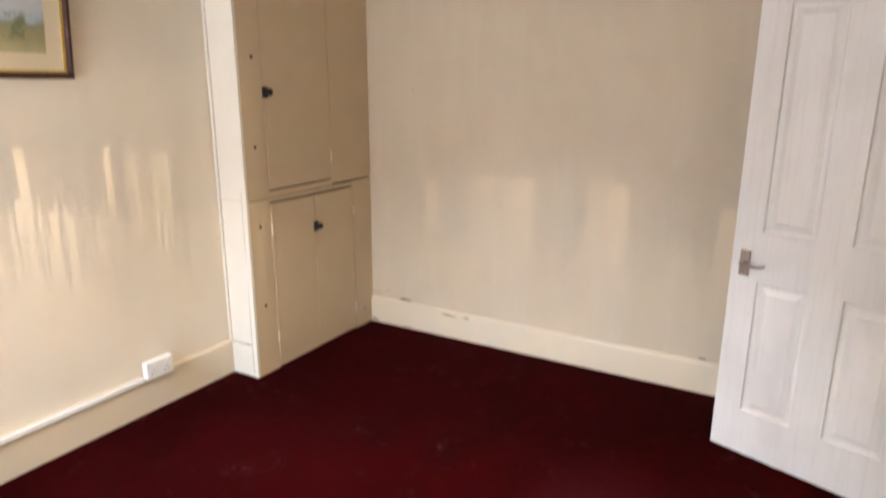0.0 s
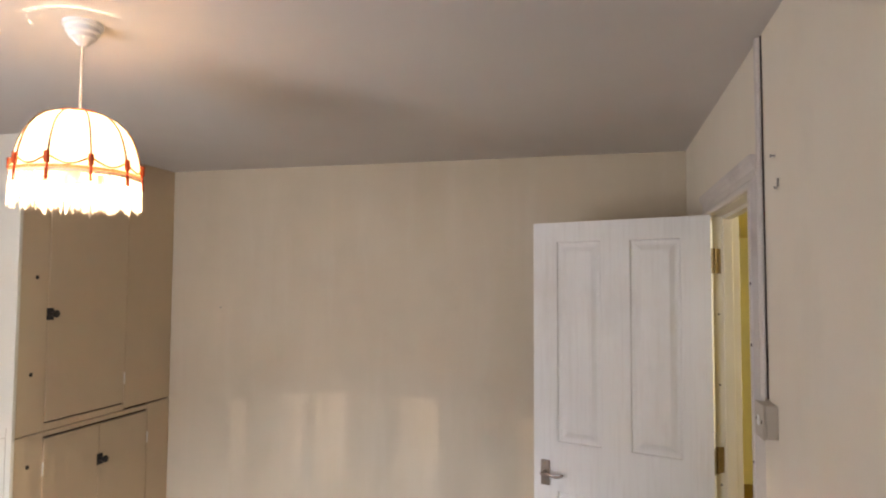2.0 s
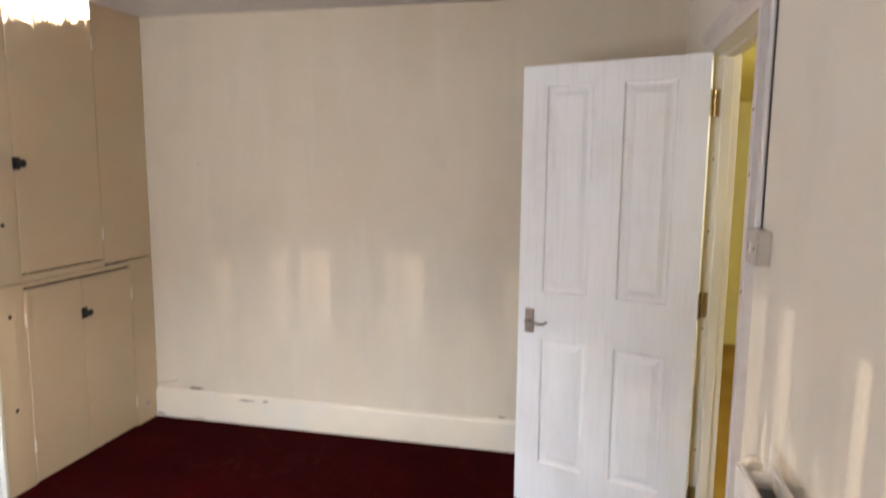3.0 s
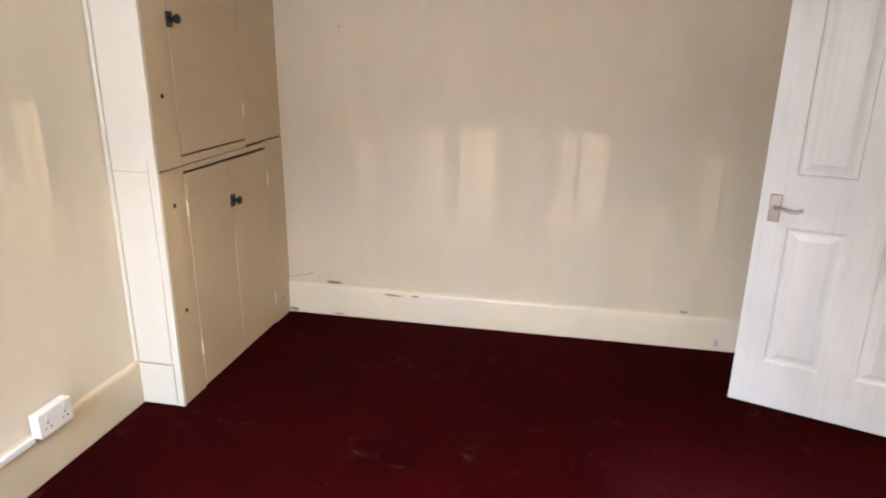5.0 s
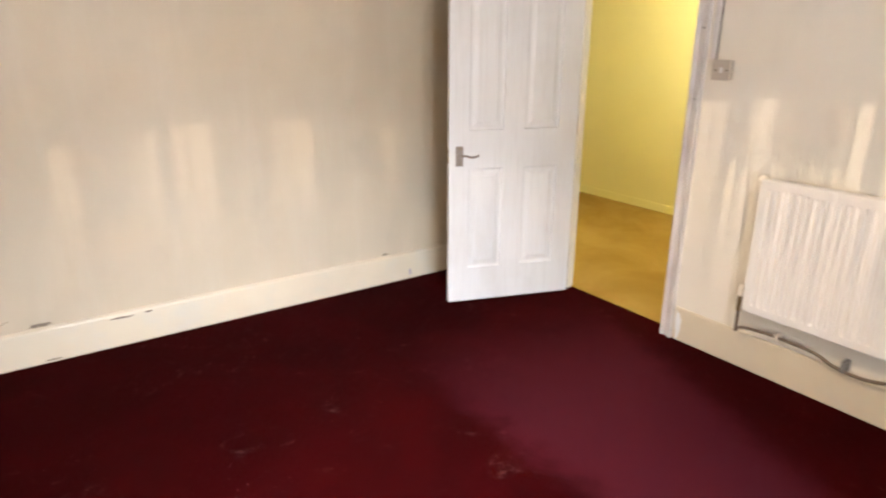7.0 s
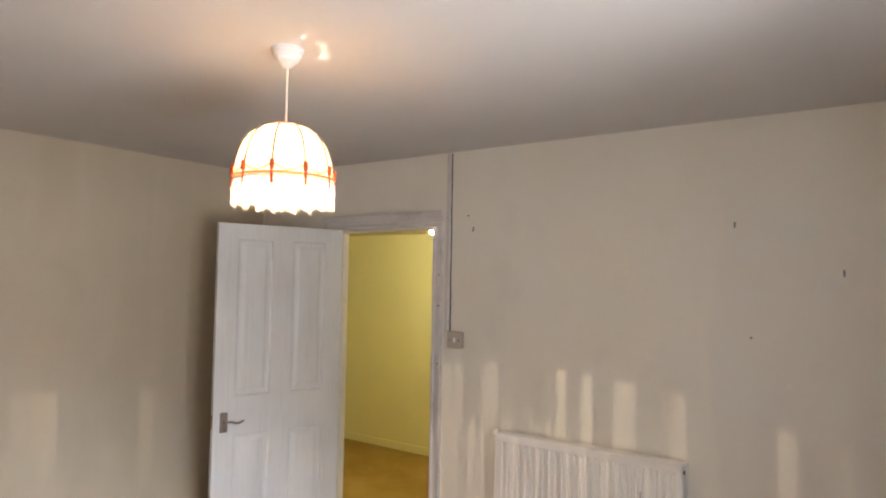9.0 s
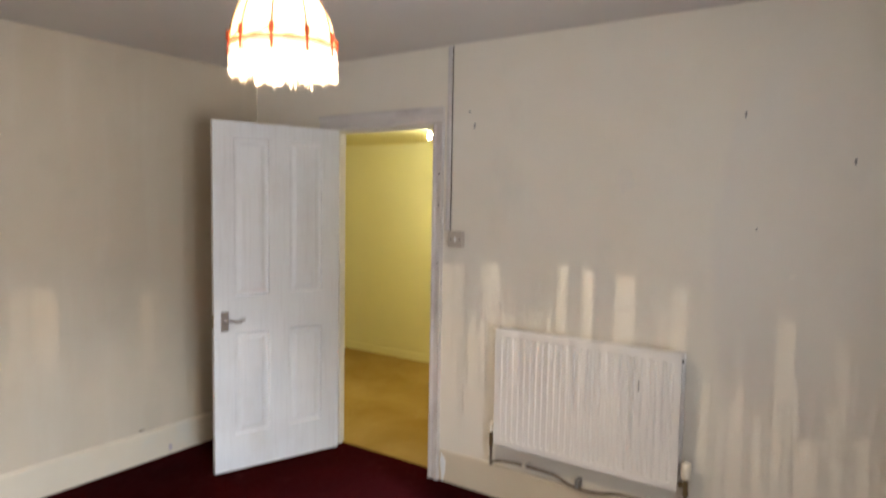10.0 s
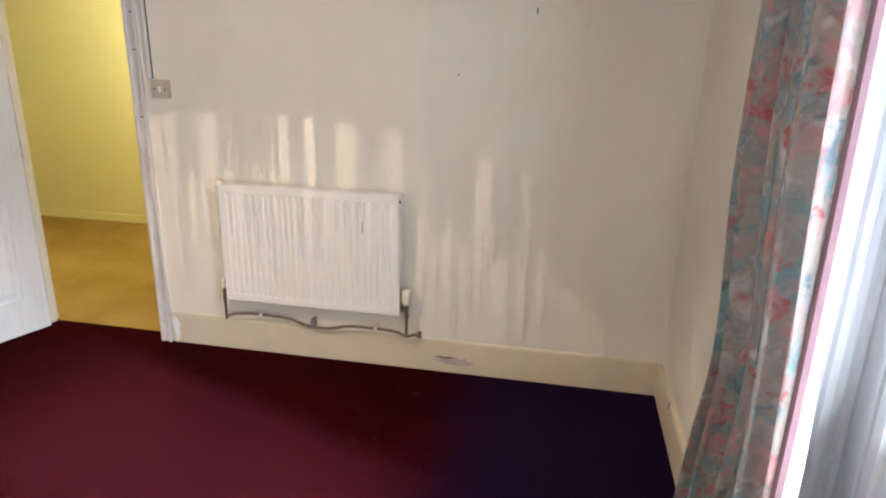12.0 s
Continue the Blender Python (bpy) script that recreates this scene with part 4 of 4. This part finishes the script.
for a, b, lo, hi in ((PY0 + 0.024, PY1 - 0.024, PZ0 + 0.024, PZ0 + 0.034), (PY0 + 0.024, PY1 - 0.024, PZ1 - 0.034, PZ1 - 0.024), (PY0 + 0.024, PY0 + 0.034, PZ0 + 0.034, PZ1 - 0.034), (PY1 - 0.034, PY1 - 0.024, PZ0 + 0.034, PZ1 - 0.034)):
    add_box(bm, LEFT + 0.006, LEFT + 0.014, a, b, lo, hi)
part("gilt_slip", bm, M_GILT, pic, "gilt inner edge")
part("mount", box(LEFT + 0.002, LEFT + 0.008, PY0 + 0.034, PY1 - 0.034, PZ0 + 0.034, PZ1 - 0.034), M_MOUNT, pic, "cream card mount")
IY0, IY1, IZ0, IZ1 = PY0 + 0.100, PY1 - 0.100, PZ0 + 0.098, PZ1 - 0.085
part("painting", box(LEFT + 0.0082, LEFT + 0.0095, IY0, IY1, IZ0, IZ1), watercolour("landscape_watercolour", IY0, IY1, IZ0, IZ1), pic, "pale landscape with trees and hills")

# it hangs from a cord, its top leaning out from the wall
pic.matrix_world = Matrix.Translation((LEFT + 0.001, 0, PZ0)) @ Matrix.Rotation(radians(5.6), 4, "Y") @ Matrix.Translation((-LEFT, 0, -PZ0))

# ------------------------------------------------------------ window and curtain
WY = FRONT - 0.150
win = tagged(new("window_1"), "white plastic framed window letting in daylight", "window", kind="structure")
part("window_frame", box(WIN_A, WIN_A + 0.12, WY - 0.06, WY, WIN_LO, WIN_HI, 0.004), M_UPVC, win)
part("window_frame", box(WIN_B - 0.12, WIN_B, WY - 0.06, WY, WIN_LO, WIN_HI, 0.004), M_UPVC, win)
part("window_frame", box(WIN_A + 0.12, WIN_B - 0.12, WY - 0.06, WY, WIN_LO, WIN_LO + 0.12, 0.004), M_UPVC, win)
part("window_frame", box(WIN_A + 0.12, WIN_B - 0.12, WY - 0.06, WY, WIN_HI - 0.12, WIN_HI, 0.004), M_UPVC, win)
MID = (WIN_A + WIN_B) / 2
part("mullion", box(MID - 0.035, MID + 0.035, WY - 0.06, WY + 0.002, WIN_LO + 0.12, WIN_HI - 0.12, 0.004), M_UPVC, win)
for a, b in ((WIN_A + 0.12, MID - 0.035), (MID + 0.035, WIN_B - 0.12)):
    lo, hi = WIN_LO + 0.12, WIN_HI - 0.12
    stile = [(-0.05, 0), (0.018, 0), (0.018, 0.022), (0.010, 0.026), (0.010, 0.048), (0.026, 0.054), (0.026, 0.092), (0.014, 0.098), (0.014, 0.112), (0.020, 0.116), (0.020, 0.134), (-0.01, 0.148), (-0.05, 0.148)]
    sash = part("sash", moulding(stile, Z, lo, hi, (b, WY, 0), Y, (-1, 0, 0)), M_UPVC, win, "white plastic sash with stepped profile")
    part("sash_side", moulding(stile, Z, lo, hi, (a, WY, 0), Y, X), M_UPVC, sash)
    part("sash_side", moulding(stile, X, a + 0.148, b - 0.148, (0, WY, lo), Y, Z), M_UPVC, sash)
    part("sash_side", moulding(stile, X, a + 0.148, b - 0.148, (0, WY, hi), Y, (0, 0, -1)), M_UPVC, sash)
    pane = part("pane", box(a + 0.14, b - 0.14, WY - 0.04, WY - 0.02, lo + 0.14, hi - 0.14), M_GLASS, sash)
    pane.visible_shadow = False
REVEAL = [(0, 0), (0.006, 0.0), (0.006, 0.030), (0.018, 0.036), (0.018, 0.052), (0.008, 0.056), (0.008, 0.082), (0.022, 0.088), (0.022, 0.108), (0.010, 0.114), (0.010, 0.130), (0.026, 0.136), (0.026, 0.149), (0, 0.149)]
part("reveal_lining", moulding(REVEAL, Z, WIN_LO, WIN_HI, (WIN_B, FRONT, 0), (-1, 0, 0), (0, -1, 0)), M_UPVC, win, "white stepped lining of the window reveal")
part("reveal_lining", moulding(REVEAL, Z, WIN_LO, WIN_HI, (WIN_A, FRONT, 0), X, (0, -1, 0)), M_UPVC, win, "white stepped lining of the window reveal")
part("window_sill", box(WIN_A - 0.04, WIN_B + 0.04, WY, FRONT + 0.045, WIN_LO - 0.028, WIN_LO + 0.001, 0.006), M_UPVC, win)

curtain = thing("curtain", "floral print curtain in teal, rose and grey, drawn back", "curtain")


def curtain_sides(z):
    """Drawn in at about a metre up, as if still tied back, and flaring to the floor."""
    near = -1.735 - 0.055 * math.exp(-((z - 0.75) / 0.55) ** 2)
    far = -1.165 - 0.140 * math.exp(-((z - 0.93) / 0.30) ** 2) + 0.085 * math.exp(-(z / 0.32) ** 2)
    return near, far


def curtain_cloth_mesh():
    bm = bmesh.new()
    uv = bm.loops.layers.uv.new("UVMap")
    nu, nv = 150, 46
    rows = []
    for j in range(nv + 1):
        v = j / nv
        z = 0.03 + v * 2.21
        lo_x, hi_x = curtain_sides(z)
        row = []
        for i in range(nu + 1):
            u = i / nu
            x = lo_x + (hi_x - lo_x) * u
            ph = u * 2 * math.pi * 6.5 + 0.5 * math.sin(3 * v + u * 4)
            amp = (0.036 + 0.022 * (1 - v)) * (0.8 + 0.35 * math.sin(9.1 * u + 1.3))
            amp *= min(1.0, 0.25 + 5 * u)
            y = CURT_Y + amp * math.sin(ph) + 0.010 * math.sin(2.3 * ph + 4 * v)
            row.append((bm.verts.new((x + 0.012 * math.cos(ph), y, z)), u, v))
        rows.append(row)
    for a, b in zip(rows, rows[1:]):
        for k in range(nu):
            q = (a[k], a[k + 1], b[k + 1], b[k])
            f = bm.faces.new([w[0] for w in q])
            for lp, (_, u, v) in zip(f.loops, q):
                lp[uv].uv = (u * 2.6, v * 3.3)
    return bm


CURT_Y = FRONT + 0.085
cloth = part("cloth", curtain_cloth_mesh(), M_CURTAIN, curtain, "floral printed cotton cloth", True)
sol = cloth.modifiers.new("thickness", "SOLIDIFY")
sol.thickness = 0.003
part("side_hem", add_tube(bmesh.new(), [(curtain_sides(z)[0] + 0.008, CURT_Y - 0.004 + 0.010 * math.sin(z * 3), z) for z in np.linspace(0.03, 2.24, 24)], 0.015, 8), M_LINING, curtain, "mauve turned hem", True)
track = thing("curtain_track", "plain white curtain track above the window", "curtain track")
part("rail", box(-2.9, -0.85, FRONT + 0.001, FRONT + 0.10, 2.245, 2.275, 0.004), M_UPVC, track)

# ------------------------------------------------------------ hall lamp
hall_lamp = thing("hall_ceiling_light", "bare lit bulb under the hall ceiling", "lamp")
HL = (1.05, -0.69, 0.0)
part("holder", lathe([(0.0, HALL_CEIL - 0.001), (0.04, HALL_CEIL - 0.001), (0.038, HALL_CEIL - 0.018), (0.017, HALL_CEIL - 0.022), (0.015, HALL_CEIL - 0.048), (0.0, HALL_CEIL - 0.05)], 24, HL), M_PLASTIC, hall_lamp, "white batten holder", True)
part("bulb", lathe([(0.0, 2.082), (0.009, 2.080), (0.012, 2.070), (0.0145, 2.060), (0.012, 2.048), (0.0, 2.043)], 20, HL), M_HALLBULB, hall_lamp, "lit bulb", True)

# ------------------------------------------------------------ cable, flaking paint, small damage
cable = thing("loose_cable", "thin cream painted cable in the corner over the skirting", "cable")
part("cord", add_tube(bmesh.new(), smooth_path([(-3.014, -0.024, 0.100), (-2.985, -0.027, 0.118), (-2.945, -0.026, 0.150), (-2.89, -0.025, 0.164), (-2.80, -0.0245, 0.170), (-2.66, -0.0235, 0.166)], 6), 0.0032, 8), M_SKIRT, cable, "", True)
blotch(X, (-2.752, -0.0005, 0.192), 0.12, 0.024, (0, -1, 0), M_CHIP, bpy.data.objects["wall_back"], "paint_chip", 1)
blotch(X, (-2.405, -0.0215, 0.152), 0.13, 0.013, (0, -1, 0), M_CHIP, base_back, "paint_chip", 2)
blotch(X, (-2.275, -0.0215, 0.156), 0.05, 0.014, (0, -1, 0), M_CHIP, base_back, "paint_chip", 3)
blotch(X, (-2.99, -0.0215, 0.018), 0.07, 0.022, (0, -1, 0), M_CHIP, base_back, "paint_chip", 4)
blotch(X, (-2.72, -0.0215, 0.012), 0.09, 0.010, (0, -1, 0), M_CHIP, base_back, "paint_chip", 5)
blotch(X, (-0.86, -0.0005, 0.190), 0.05, 0.014, (0, -1, 0), M_CHIP, bpy.data.objects["wall_back"], "paint_chip", 6)
blotch(X, (-0.69, -0.0215, 0.045), 0.035, 0.06, (0, -1, 0), M_CHIPPALE, base_back, "paint_chip", 7)
blotch(Y, (-0.0097, -3.13, 0.062), 0.26, 0.055, (-1, 0, 0), M_CHIPPALE, base_right, "paint_chip", 8)
blotch(Y, (-0.0097, -3.08, 0.082), 0.16, 0.018, (-1, 0, 0), M_CHIP, base_right, "paint_chip", 9)
blotch(X, (-0.375, FRONT + 0.0215, 0.165), 0.03, 0.04, (0, 1, 0), M_CHIP, base_front, "paint_chip", 10)
blotch(Y, (FX + 0.0005, -0.10, 0.11), 0.05, 0.06, (1, 0, 0), M_CHIPPALE, cup, "paint_chip", 12)
crack = add_tube(bmesh.new(), [(-3.015 + 0.018 * k, -0.0005, 0.205 + 0.004 * k + 0.006 * math.sin(k * 1.9)) for k in range(9)], 0.0016, 6)
part("crack", crack, M_CHIP, bpy.data.objects["wall_back"])
blotch(Y, (-0.0097, -1.575, 0.085), 0.05, 0.20, (-1, 0, 0), M_PLASTIC, base_right, "paint_chip", 13, "bare white paint patch")
M_PATCH = plain("pale_filler_patch", (0.80, 0.74, 0.65), 0.7, vary=0.05)
blotch(Y, (-0.0005, -2.55, 1.68), 0.10, 0.14, (-1, 0, 0), M_PATCH, bpy.data.objects["wall_right"], "filler_patch", 14)
blotch(Y, (-0.0005, -3.25, 1.29), 0.03, 0.03, (-1, 0, 0), M_PATCH, bpy.data.objects["wall_right"], "filler_patch", 15)
